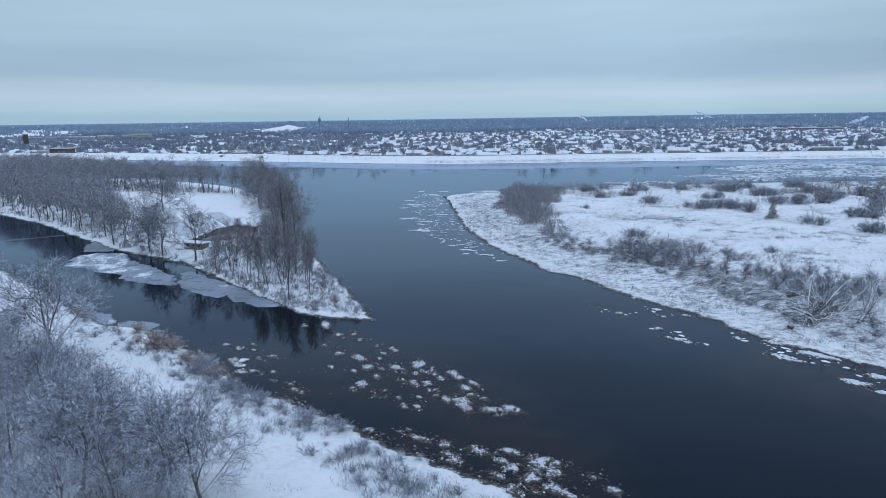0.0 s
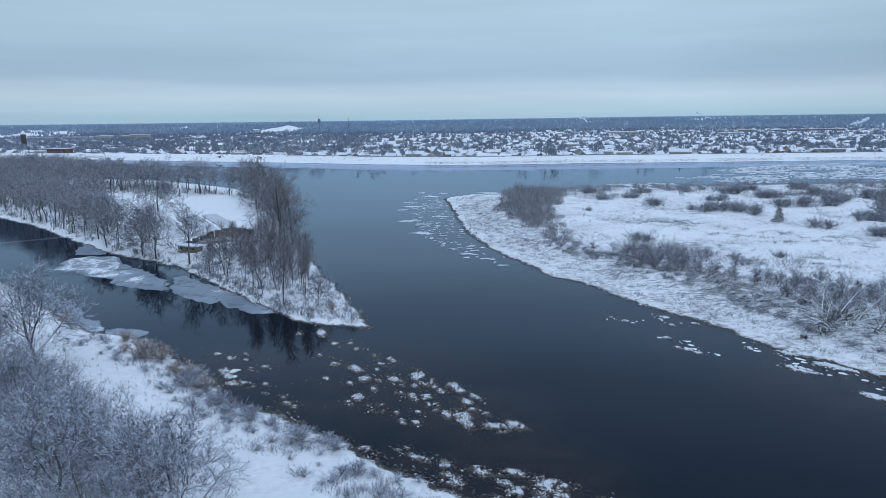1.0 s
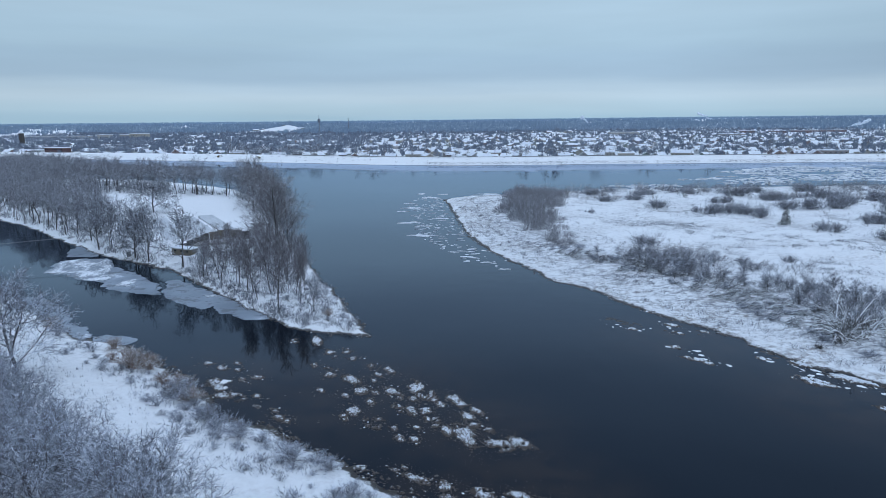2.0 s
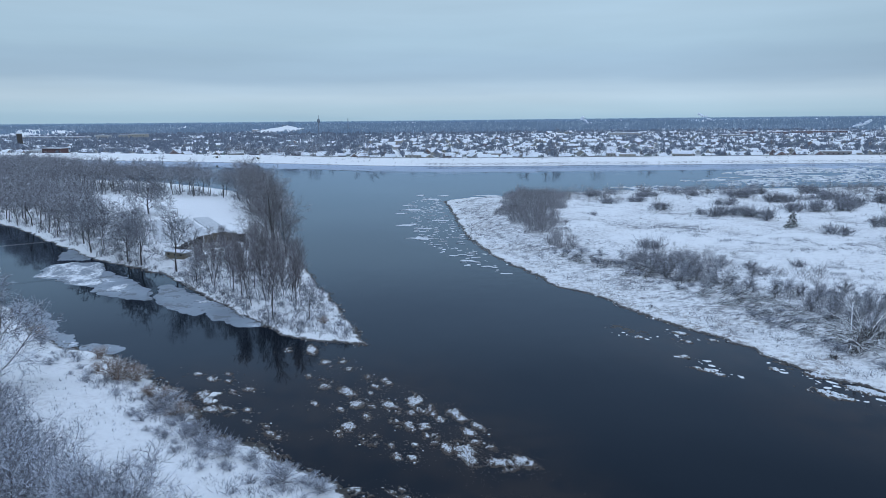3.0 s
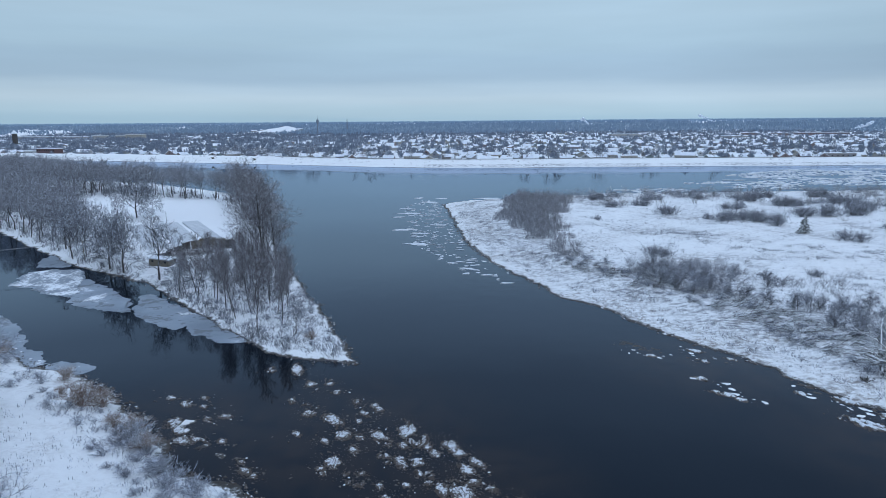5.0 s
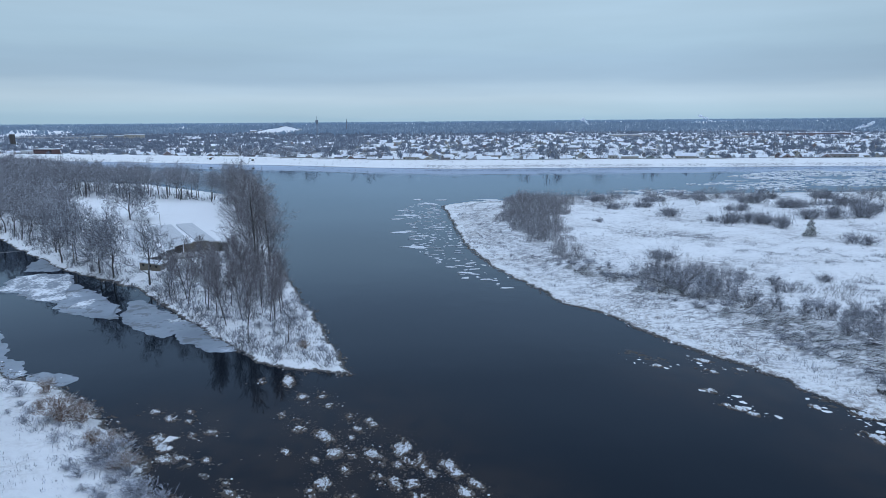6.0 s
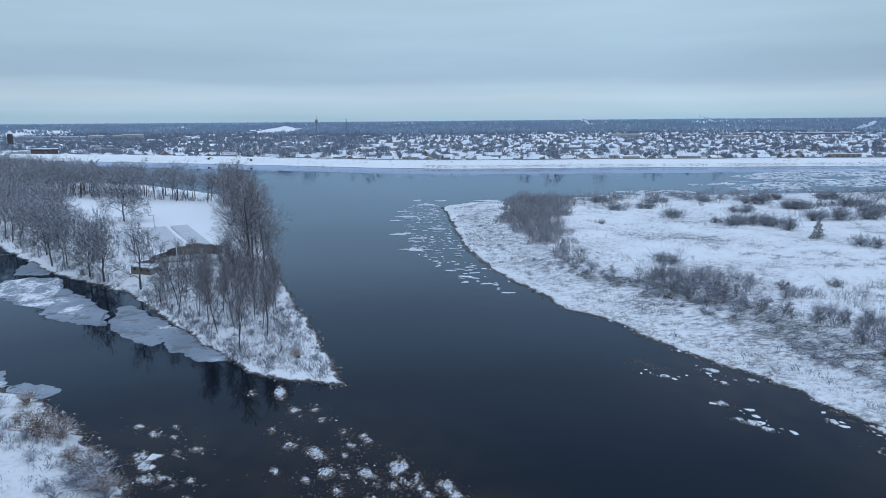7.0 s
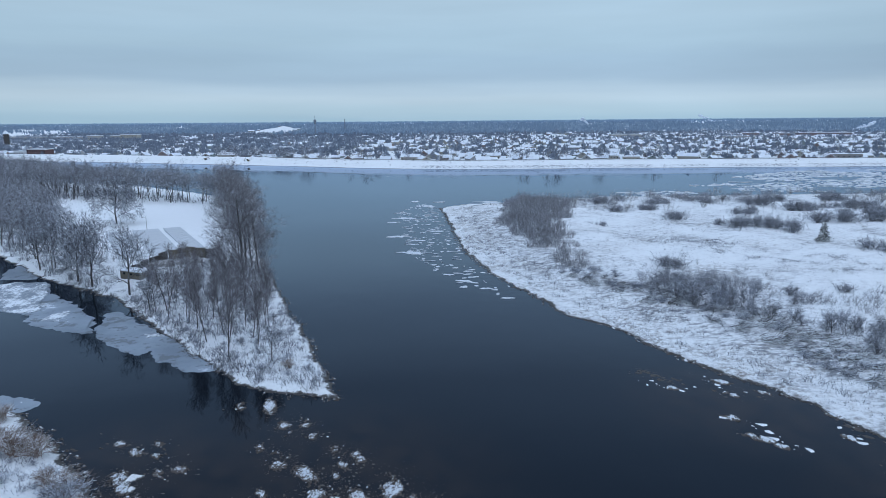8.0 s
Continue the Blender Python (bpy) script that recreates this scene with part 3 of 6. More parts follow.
# ---- trees and bushes ----
class Wood:
    """Collects tapered branches: the trunk in one mesh, limbs and twigs in the crown."""

    def __init__(self, seed):
        self.rnd = random.Random(seed)
        self.sets = {"trunk": ([], [], []), "crown": ([], [], [])}

    def tube(self, which, pts, rs, n, slot):
        V, F, S = self.sets[which]
        start = len(F)
        k = len(V)
        if n <= 2:  # a thin twig: a sliver that ends in a point
            d = (pts[-1] - pts[0]).normalized()
            side = (d.orthogonal() * math.cos(self.rnd.uniform(0, 6.28)) + d.cross(d.orthogonal()) * math.sin(self.rnd.uniform(0, 6.28))).normalized()
            for p, r in zip(pts[:-1], rs):
                V += [p + side * r, p - side * r]
            V.append(pts[-1])
            m = len(pts) - 1
            for i in range(m - 1):
                F.append((k + 2 * i, k + 2 * i + 1, k + 2 * i + 3, k + 2 * i + 2))
            F.append((k + 2 * m - 2, k + 2 * m - 1, k + 2 * m))
        else:
            for i, (p, r) in enumerate(zip(pts, rs)):
                d = (pts[min(i + 1, len(pts) - 1)] - pts[max(i - 1, 0)]).normalized()
                side = (Vector((1, 0, 0)) if abs(d.x) < 0.8 else Vector((0, 1, 0))).cross(d).normalized()
                other = d.cross(side)
                V += [p + (side * math.cos(6.2832 * q / n) + other * math.sin(6.2832 * q / n)) * max(r, 0.004) for q in range(n)]
            for i in range(len(pts) - 1):
                a, b = k + i * n, k + (i + 1) * n
                F += [(a + q, a + (q + 1) % n, b + (q + 1) % n, b + q) for q in range(n)]
        S += [slot] * (len(F) - start)

    def limb(self, p, d, length, r, level, spec):
        rnd, s = self.rnd, spec[level]
        steps = s["steps"]
        pts, dirs = [p], [d]
        for i in range(steps):
            w = Vector((rnd.gauss(0, 1), rnd.gauss(0, 1), rnd.gauss(0, 1))) * s["wander"]
            d = (d + w + Vector((0, 0, s["lift"]))).normalized()
            p = p + d * (length / steps)
            pts.append(p)
            dirs.append(d)
        last = level == len(spec) - 1
        tip = 0.0 if last else r * s["taper"]
        rs = [r + (tip - r) * i / steps for i in range(steps + 1)]
        self.tube("trunk" if level < s.get("split", 1) else "crown", pts, rs, s["sides"], 0 if level < s.get("thick", 2) else 1)
        if last:
            return
        nxt = spec[level + 1]
        count = max(1, round(s["kids"] * rnd.uniform(0.85, 1.15)))
        turn = rnd.uniform(0, 6.28)
        for k in range(count):
            f = s["from"] + (1 - s["from"]) * ((k + rnd.random()) / count)
            i = min(int(f * steps), steps - 1)
            q = pts[i].lerp(pts[i + 1], f * steps - i)
            turn += 2.4 + rnd.uniform(-0.5, 0.5)
            side = dirs[i + 1].orthogonal().normalized()
            side = (side * math.cos(turn) + dirs[i + 1].cross(side) * math.sin(turn))
            a = s["angle"] * rnd.uniform(0.8, 1.2) * (1 + s.get("open", 0.0) * (0.5 - f))
            nd = (dirs[i + 1] * math.cos(a) + side * math.sin(a)).normalized()
            ln = length * s["ratio"] * (1 - s["shrink"] * f) * rnd.uniform(0.75, 1.2)
            self.limb(q, nd, ln, max(rs[i] * nxt.get("thin", 0.55), nxt.get("least", 0.0)), level + 1, spec)

    def parts(self, root, bark, twig):
        for name in ("trunk", "crown"):
            V, F, S = self.sets[name]
            if F:
                me = mesh(name, V, F, [bark, twig])
                me.polygons.foreach_set("material_index", S)
                part(name, me, root)


def lv(steps, wander, lift, taper, sides, kids, frm, angle, ratio, shrink, **more):
    return dict(steps=steps, wander=wander, lift=lift, taper=taper, sides=sides, kids=kids, angle=angle, ratio=ratio, shrink=shrink, **{"from": frm}, **more)


def broad_tree(seed, height, detail=1.0, fat=1.0, low=0.3, limbs=7, droop=0.0):
    """Spreading lime or maple: a short trunk that divides into rising crooked limbs and a rounded crown of fine twigs."""
    w = Wood(seed)
    spec = [lv(5, 0.09, 0.03, 0.45, 7, limbs, low, 0.80, 1.0, 0.2, open=0.8),
            lv(5, 0.14, 0.05 - droop * 0.3, 0.25, 4, 9 * detail, 0.14, 0.85, 0.52, 0.3, thin=0.56, open=0.4),
            lv(3, 0.16, 0.03 - droop * 0.6, 0.35, 2, 7 * detail, 0.12, 0.75, 0.58, 0.3, thin=0.5, least=0.034 * fat),
            lv(1, 0.14, 0.03 - droop, 0.5, 2, 6 * detail, 0.1, 0.65, 0.7, 0.2, thin=0.62, least=0.026 * fat),
            lv(1, 0.1, 0.0, 0, 2, 0, 0, 0, 0, 0, thin=0.75, least=0.019 * fat)]
    w.limb(Vector((0, 0, -0.3)), Vector((w.rnd.gauss(0, 0.07), w.rnd.gauss(0, 0.07), 1)).normalized(), height * 0.58, height * 0.0165, 0, spec)
    return w


def slender_tree(seed, height, detail=1.0):
    """Young alder or birch of a thicket: a thin bare stem, steep fine branches fanning out at the top."""
    w = Wood(seed)
    spec = [lv(6, 0.055, 0.03, 0.2, 5, 24 * detail, 0.30, 0.58, 0.38, 0.35, open=0.5),
            lv(3, 0.10, 0.08, 0.3, 2, 8 * detail, 0.12, 0.45, 0.50, 0.3, thin=0.42, least=0.026, thick=1),
            lv(1, 0.1, 0.04, 0.4, 2, 7 * detail, 0.1, 0.45, 0.75, 0.2, thin=0.6, least=0.025, thick=1),
            lv(1, 0.1, 0.0, 0, 2, 0, 0, 0, 0, 0, thin=0.8, least=0.021, thick=1)]
    w.limb(Vector((0, 0, -0.3)), Vector((w.rnd.gauss(0, 0.08), w.rnd.gauss(0, 0.08), 1)).normalized(), height, height * 0.0105, 0, spec)
    return w


def tall_tree(seed, height):
    """Old poplar or aspen: the trunk divides at a third of its height, long rising limbs, a deep rounded crown."""
    w = Wood(seed)
    spec = [lv(7, 0.06, 0.03, 0.3, 8, 17, 0.12, 0.74, 0.54, 0.40, open=0.9),
            lv(5, 0.13, 0.06, 0.25, 4, 9, 0.14, 0.78, 0.50, 0.3, thin=0.46, open=0.4),
            lv(2, 0.14, 0.05, 0.4, 3, 6, 0.1, 0.58, 0.58, 0.3, thin=0.5, least=0.036),
            lv(1, 0.12, 0.03, 0.5, 2, 6, 0.12, 0.55, 0.72, 0.2, thin=0.62, least=0.034),
            lv(1, 0.1, 0.0, 0, 2, 0, 0, 0, 0, 0, thin=0.75, least=0.028)]
    w.limb(Vector((0, 0, -0.3)), Vector((0, 0, 1)), height * 0.84, height * 0.0145, 0, spec)
    return w


def bush(seed, height, stems, spread, droop=0.0, kids=8, sides=3, girth=0.03):
    """Many stems from one root."""
    w = Wood(seed)
    spec = [lv(4, 0.07, 0.03 - droop, 0.3, sides, kids, 0.25, 0.36, 0.5, 0.3, split=0, thick=0),
            lv(1, 0.1, 0.03, 0.4, 2, 4, 0.1, 0.35, 0.75, 0.2, thin=0.7, least=0.02, split=0, thick=0),
            lv(1, 0.1, 0.0, 0, 2, 0, 0, 0, 0, 0, thin=0.8, least=0.016, split=0, thick=0)]
    for k in range(stems):
        a, t = w.rnd.uniform(0, 6.283), spread * math.sqrt(w.rnd.random())
        d = Vector((math.cos(a) * math.sin(t), math.sin(a) * math.sin(t), math.cos(t)))
        foot = Vector((w.rnd.gauss(0, 0.18) * height, w.rnd.gauss(0, 0.18) * height, -0.1))
        w.limb(foot, d, height * w.rnd.uniform(0.6, 1.1), girth, 0, spec)
    return w


def dome_bush(seed, height, width, twigs=900, stems=26, arch=0.5, thin=0.018):
    """A twiggy rounded bush: bent stems from the root, and fine twigs all through the crown, pointing outwards."""
    w = Wood(seed)
    r = w.rnd
    crown = []
    for k in range(stems):
        a, q = r.uniform(0, 6.283), math.sqrt(r.random())
        tip = Vector((math.cos(a) * q * width, math.sin(a) * q * width, height * (1 - 0.75 * q * q) * r.uniform(0.75, 1.05)))
        bend = Vector((tip.x * 0.4, tip.y * 0.4, tip.z * (0.75 + arch * 0.5 * q)))
        foot = Vector((r.gauss(0, 0.1) * width, r.gauss(0, 0.1) * width, -0.1))
        pts = [foot.lerp(bend, f).lerp(bend.lerp(tip, f), f) for f in (0, 0.25, 0.5, 0.75, 1)]
        w.tube("crown", pts, [thin * 2.2, thin * 1.9, thin * 1.5, thin * 1.1, 0], 2, 0)
        crown.append(pts)
    for k in range(twigs):
        pts = crown[r.randrange(stems)]
        f = r.uniform(1.2, 4)
        i = min(int(f), 3)
        p = pts[i].lerp(pts[i + 1], f - i) + Vector((r.gauss(0, 0.07) * width, r.gauss(0, 0.07) * width, r.gauss(0, 0.04) * height))
        p.z = max(p.z, 0.05)
        d = Vector((p.x / width, p.y / width, 0.35)) * 0.8 + Vector((r.gauss(0, 0.5), r.gauss(0, 0.5), r.gauss(0, 0.4)))
        w.tube("crown", [p, p + d.normalized() * height * r.uniform(0.12, 0.3)], [thin * r.uniform(0.7, 1.2), 0], 2, 1)
    return w


def prototype(name, label, category, group, wood, bark, twig):
    root = thing(name, label, category, group)
    wood.parts(root, bark, twig)
    return root


USED = set()


def in_sight(x, y):
    """Whether the camera's view, widening from its start over the near bank, holds this spot."""
    return -0.72 * y - 7 < x < 0.72 * y + 7


def plant(proto, x, y, size=1.0, turn=0.0, sink=0.0, lean=0.0):
    """Stands the prototype itself at its first place, and copies of it after that."""
    m = pose(x, y, ground_at(x, y) - sink, lean, lean * 0.6, math.degrees(turn))
    if proto.name not in USED:
        USED.add(proto.name)
        proto.matrix_basis = m @ Matrix.Scale(size, 4)
        return proto
    return copy_thing(proto, m @ Matrix.Scale(size / proto.scale.x, 4))


def joined(name, label, category, items, mat):
    """Many small plants of one kind as one mesh: items are (wood, pose)."""
    Vs, Fs, k = [], [], 0
    for wood, m in items:
        V, F, _ = wood.sets["crown"]
        M = np.array(m)
        Vs.append(np.array(V) @ M[:3, :3].T + M[:3, 3])
        Fs += [tuple(v + k for v in f) for f in F]
        k += len(V)
    return thing(name, label, category, kind="stuff", me=mesh(name, np.concatenate(Vs).tolist(), Fs, mat))


def brushwood(name, label, spots, mat, seed, stems, lean, twigs=5, wide=0.03, heading=None):
    """Clumps of fine leafless stems: spots are (x, y, height, width), lean the tilt of the outer stems."""
    r = np.random.RandomState(seed)
    S = np.repeat(np.array(spots, float), stems, 0)
    n = len(S)
    a = r.uniform(0, 6.283, n) if heading is None else r.normal(heading, 0.35, n)
    q = np.sqrt(r.uniform(0, 1, n))
    foot = S[:, :2] + (S[:, 3] * 0.3)[:, None] * r.normal(0, 1, (n, 2))
    foot = np.column_stack([foot, land(foot[:, 0], foot[:, 1]) - 0.06])
    t = lean * (q if heading is None else 0.75 + 0.4 * r.uniform(0, 1, n))
    way = np.column_stack([np.sin(t) * np.cos(a), np.sin(t) * np.sin(a), np.cos(t)])
    tall = S[:, 2] * r.uniform(0.55, 1.1, n)
    tip = foot + way * tall[:, None]

    def slivers(p, q, w):
        d = q - p
        side = np.cross(d, r.normal(0, 1, d.shape))
        side *= (w / np.maximum(np.linalg.norm(side, axis=1), 1e-6))[:, None]
        return np.stack([p - side, p + side, q], 1).reshape(-1, 3)

    V = [slivers(foot, tip, np.full(n, wide * 1.4))]
    for k in range(twigs):
        f = r.uniform(0.2, 0.9, n)
        p = foot + (tip - foot) * f[:, None]
        d = way + r.normal(0, 0.42, (n, 3))
        V.append(slivers(p, p + d * (tall * r.uniform(0.18, 0.4, n))[:, None], np.full(n, wide)))
    V = np.concatenate(V)
    return thing(name, label, "brushwood", kind="stuff", me=mesh(name, V.tolist(), np.arange(len(V)).reshape(-1, 3).tolist(), mat))


def scatter(rnd, outline, gap, tries, keep=None):
    """Places at least gap apart inside an outline."""
    xs, ys = [p[0] for p in outline], [p[1] for p in outline]
    P = np.array([(rnd.uniform(min(xs), max(xs)), rnd.uniform(min(ys), max(ys))) for _ in range(tries)])
    P = P[inside_by(P[:, 0], P[:, 1], outline) > 0]
    got, cells = [], {}
    for x, y in P:
        if keep and not keep(x, y):
            continue
        c = (int(x // gap), int(y // gap))
        if all((x - a) ** 2 + (y - b) ** 2 >= gap * gap for i in (-1, 0, 1) for j in (-1, 0, 1) for a, b in cells.get((c[0] + i, c[1] + j), ())):
            cells.setdefault(c, []).append((x, y))
            got.append((float(x), float(y)))
    return got


# ---- wooded peninsula ----
rnd = random.Random(5)
BROAD = [prototype("tree", "bare spreading tree with lightly snowed crown on the peninsula", "tree", "trees on the peninsula", broad_tree(s, 14, 1.05, 1.7), M_BARK, M_TWIG) for s in (11, 12, 13, 14)]
TALL = [prototype("poplar", "tall bare poplar with dense brownish crown by the river", "tree", "poplars on the point", tall_tree(s, 24), M_BARK, M_TWIG_RED) for s in (21, 22)]
BACK = [prototype("tree", "bare tree of the belt behind the snowy clearing", "tree", "trees behind the clearing", broad_tree(s, 15, 0.75, 2.3, 0.5), M_BARK, M_SHRUB) for s in (15, 16, 17)]
LONE = prototype("tree", "broad bare tree standing alone in the snowy clearing", "tree", "trees on the peninsula", broad_tree(48, 19, 1.35, 2.0, 0.2, 10, 0.12), M_BARK, M_TWIG)
SLIM = [prototype("alder", "slender bare alder with thin trunk in a snowy thicket", "tree", "alders on the point", slender_tree(s, 11, 1.0), M_BARK, M_TWIG_RED) for s in (31, 32, 33, 34)]
CLEARING = [(-215, 352), (-160, 300), (-118, 238), (-96, 216), (-82, 200), (-60, 206), (-62, 226), (-82, 262), (-108, 328), (-160, 345)]


def on_peninsula(margin):
    return lambda x, y: in_sight(x, y) and inside_by(np.array([x]), np.array([y]), PENINSULA)[0] > margin and inside_by(np.array([x]), np.array([y]), CLEARING)[0] < -1


for x, y in scatter(rnd, [(-300, 470), (-100, 335), (-100, 315), (-150, 335), (-230, 355), (-330, 420)], 5.0, 3200, on_peninsula(3)):
    plant(rnd.choice(BACK), x, y, rnd.uniform(0.85, 1.15), rnd.uniform(0, 6.28))
for x, y in scatter(rnd, [(-86, 186), (-104, 201), (-160, 254), (-260, 322), (-330, 380), (-235, 358), (-165, 300), (-122, 240), (-98, 214)], 4.5, 2600, on_peninsula(2.5)):
    plant(rnd.choice(BROAD if y < 225 else BACK), x, y, rnd.uniform(0.65, 1.05), rnd.uniform(0, 6.28))
plant(LONE, -122.2, 274, 1.0, 0.6)
for x, y, s in ((-85.3, 188.5, 1.05), (-72, 180, 1.12), (-91.3, 193, 0.95), (-108.7, 205.7, 1.0), (-62, 168, 0.5), (-27.4, 136.4, 0.45)):
    plant(BROAD[3 if x < -100 else 0], x, y, s, x)
for x, y in scatter(rnd, [(-58, 206), (-48, 192), (-46, 202), (-58, 240), (-84, 312), (-100, 325), (-76, 262), (-63, 228)], 6.0, 500, on_peninsula(2)):
    plant(rnd.choice(TALL), x, y, rnd.uniform(0.66, 0.9), rnd.uniform(0, 6.28))
plant(TALL[0], -49.5, 193, 1.0, 1.0)
for x, y in scatter(rnd, [(-66, 176), (-54, 154), (-44, 140), (-36, 137), (-31, 141), (-33, 158), (-42, 184), (-54, 198), (-62, 194)], 3.2, 1400, on_peninsula(3)):
    plant(rnd.choice(SLIM), x, y, rnd.uniform(0.62, 0.98) - 0.2 * (y > 170), rnd.uniform(0, 6.28))

# ---- near bank ----
FROSTY = [prototype("willow", "frost-covered willow with snow on every branch", "tree", "frosted willows", broad_tree(s, 11, 0.98, 1.0, 0.22, 8), M_LIMB, M_FROST) for s in (41, 42, 43, 44)]
OLD = prototype("willow", "spreading old willow with stout limbs white with snow", "tree", "frosted willows", broad_tree(47, 14.5, 1.2, 1.35, 0.16, 11), M_LIMB, M_FROST)
plant(OLD, -65, 101, 1.2, 2.2)
for x, y, s in ((-24.5, 58.5, 0.85), (-28.5, 60, 0.9), (-38, 61, 0.95), (-33, 65, 0.6), (-46, 74, 0.7), (-56, 84, 0.7)):
    plant(OLD, x, y, s, y)
for x, y in scatter(rnd, [(-26, 50), (-26, 60), (-36, 70), (-48, 80), (-62, 94), (-78, 110), (-105, 128), (-125, 120), (-100, 60), (-60, 40)], 4.1, 2200, lambda x, y: in_sight(x, y) and math.hypot(x + 65, y - 101) > 6 and math.hypot(x + 27, y - 61) > 4):
    plant(rnd.choice(FROSTY), x, y, rnd.uniform(0.5, 0.9), rnd.uniform(0, 6.28))

BUSHES = [prototype("bush", "leafless willow bush with frosted upright stems in snow", "bush", "willow bushes", dome_bush(s, 3.9, 1.9, 850, 24, 0.15, 0.022), M_STEM, M_SHRUB) for s in (51, 52, 53)]
TUFT = [dome_bush(s, 1.7, 2.2, 700, 24, 0.8) for s in (63, 64)]
SNOWY = [prototype("bush", "low bush with arching branches bent under snow", "bush", "snow-bent bushes", dome_bush(s, 1.7, 2.2, 900, 26, 0.8), M_SHRUB, M_FROST) for s in (61, 62)]
STRAW = [prototype("bush", "rust-brown leafless bush on the snowy bank", "bush", "brown bushes", dome_bush(s, 2.1, 2.2, 1300, 40, 0.5), M_STRAW, M_STRAW) for s in (71, 72)]
THICK = [prototype("bush", "wide grey willow bush overhanging the snowy bank", "bush", "bank bushes", dome_bush(s, 2.3, 3.0, 1500, 40, 0.6), M_STEM, M_FROST) for s in (54, 58)]
for x, y, s in ((-39, 97, 1.15), (-37, 95, 0.9), (-32, 89.5, 0.95), (-26, 84.4, 0.9), (-18, 78.5, 0.95), (-13.5, 76.5, 0.7), (-73, 124, 0.8)):
    plant(rnd.choice(THICK), x, y, s, x)
for x, y, s in ((-51, 107, 1.8), (-48, 107, 1.3), (-59, 117, 1.1), (-77, 129, 1.1), (-40, 99, 1.4), (-43, 101, 1.0), (-36, 95, 1.1), (-56, 111, 0.7), (-24, 134, 0.8)):
    plant(rnd.choice(STRAW), x, y, s, x)
for x, y, s in ((-40, 96, 1.2), (-33, 90, 1.2), (-27, 86, 1.2), (-19, 80, 1.3), (-15, 78, 1.1), (-23, 83, 1.0), (-10, 71, 1.1), (-30, 86, 1.1), (-36, 92, 1.0), (-7, 67, 0.8), (-4, 64, 0.8)):
    plant(rnd.choice(SNOWY), x, y, s * 0.8, x)
    plant(rnd.choice(SNOWY), x - 2.6, y - 1.6, s * 0.45, y)

small = []
for x, y in scatter(rnd, [(6, 60), (-2, 69), (-12, 76), (-24, 86), (-36, 97), (-46, 107), (-66, 120), (-70, 116), (-50, 102), (-38, 90), (-26, 78), (-14, 68), (-4, 58)], 2.0, 1500):
    small.append((rnd.choice(TUFT), pose(x, y, ground_at(x, y), 0, 0, rnd.uniform(0, 360)) @ Matrix.Scale(rnd.uniform(0.3, 0.75), 4)))

# undergrowth on the point
for x, y in scatter(rnd, [(-17, 127), (-26, 152), (-48, 208), (-60, 200), (-66, 172), (-48, 151), (-30, 132)], 3.0, 700, on_peninsula(0.8)):
    small.append((rnd.choice(TUFT), pose(x, y, ground_at(x, y), 0, 0, rnd.uniform(0, 360)) @ Matrix.Scale(rnd.uniform(0.3, 0.8), 4)))
joined("low_bushes", "low frosted bushes along the banks and on the point", "bushes", small, M_FROST)

# ---- island in the river ----
ROUND = [prototype("bush", "rounded leafless willow bush on the snowy island", "bush", "rounded bushes", dome_bush(s, 3.3, 2.6, 800, 30, 0.3, 0.035), M_SHRUB, M_SHRUB) for s in (91, 92)]
domes = []
for x, y, s, k in ((95, 321, 1.0, 3), (88, 279, 1.2, 2), (100, 266, 1.0, 1), (104, 260, 1.2, 2), (108, 258, 1.3, 2), (113, 255, 1.3, 2), (118, 251, 1.2, 2), (127, 226, 0.8, 1), (128, 218, 1.0, 1), (138, 270, 1.3, 2),
                   (148, 302, 1.2, 3), (146, 270, 1.2, 2), (158, 270, 1.3, 2), (136, 314, 1.2, 3), (60, 198, 1.0, 2), (76, 169, 0.8, 1), (90, 173, 0.6, 1), (58, 262, 0.6, 1), (72, 300, 0.9, 2), (85, 303, 1.1, 2),
                   (172, 305, 1.2, 4), (190, 292, 1.3, 4), (205, 268, 1.2, 3), (166, 248, 1.2, 2), (117, 322, 1.0, 2), (48, 322, 0.9, 3), (180, 335, 1.2, 4), (225, 320, 1.3, 4), (155, 340, 1.1, 3), (176, 262, 1.2, 3), (150, 232, 1.1, 3), (136, 205, 0.9, 3), (160, 218, 1.1, 3), (196, 250, 1.1, 3), (120, 290, 1.0, 3), (170, 285, 1.1, 3), (72, 330, 0.9, 3), (34, 330, 0.8, 3)):
    s *= 1.25 if x > 120 else 1.0
    for j in range(k):
        domes += [(x + (j - k / 2) * 2.6 + rnd.gauss(0, 0.8), y + rnd.gauss(0, 1.6), 3.6 * s, 5.0 * s)]
        plant(rnd.choice(ROUND), x + (j - k / 2) * rnd.uniform(2.0, 3.6), y + rnd.gauss(0, 1.4), s * rnd.uniform(0.8, 1.1), rnd.uniform(0, 6.28))
for x, y, s in ((36, 190, 1.1), (45, 179, 0.9), (40, 184, 1.0), (34, 196, 1.1), (38, 194, 1.2), (42, 189, 1.1)):
    plant(rnd.choice(SNOWY), x, y, s, x)


def clump(x, y):
    return float(value_noise(np.array([x]), np.array([y]), 11, 61, 3)[0])


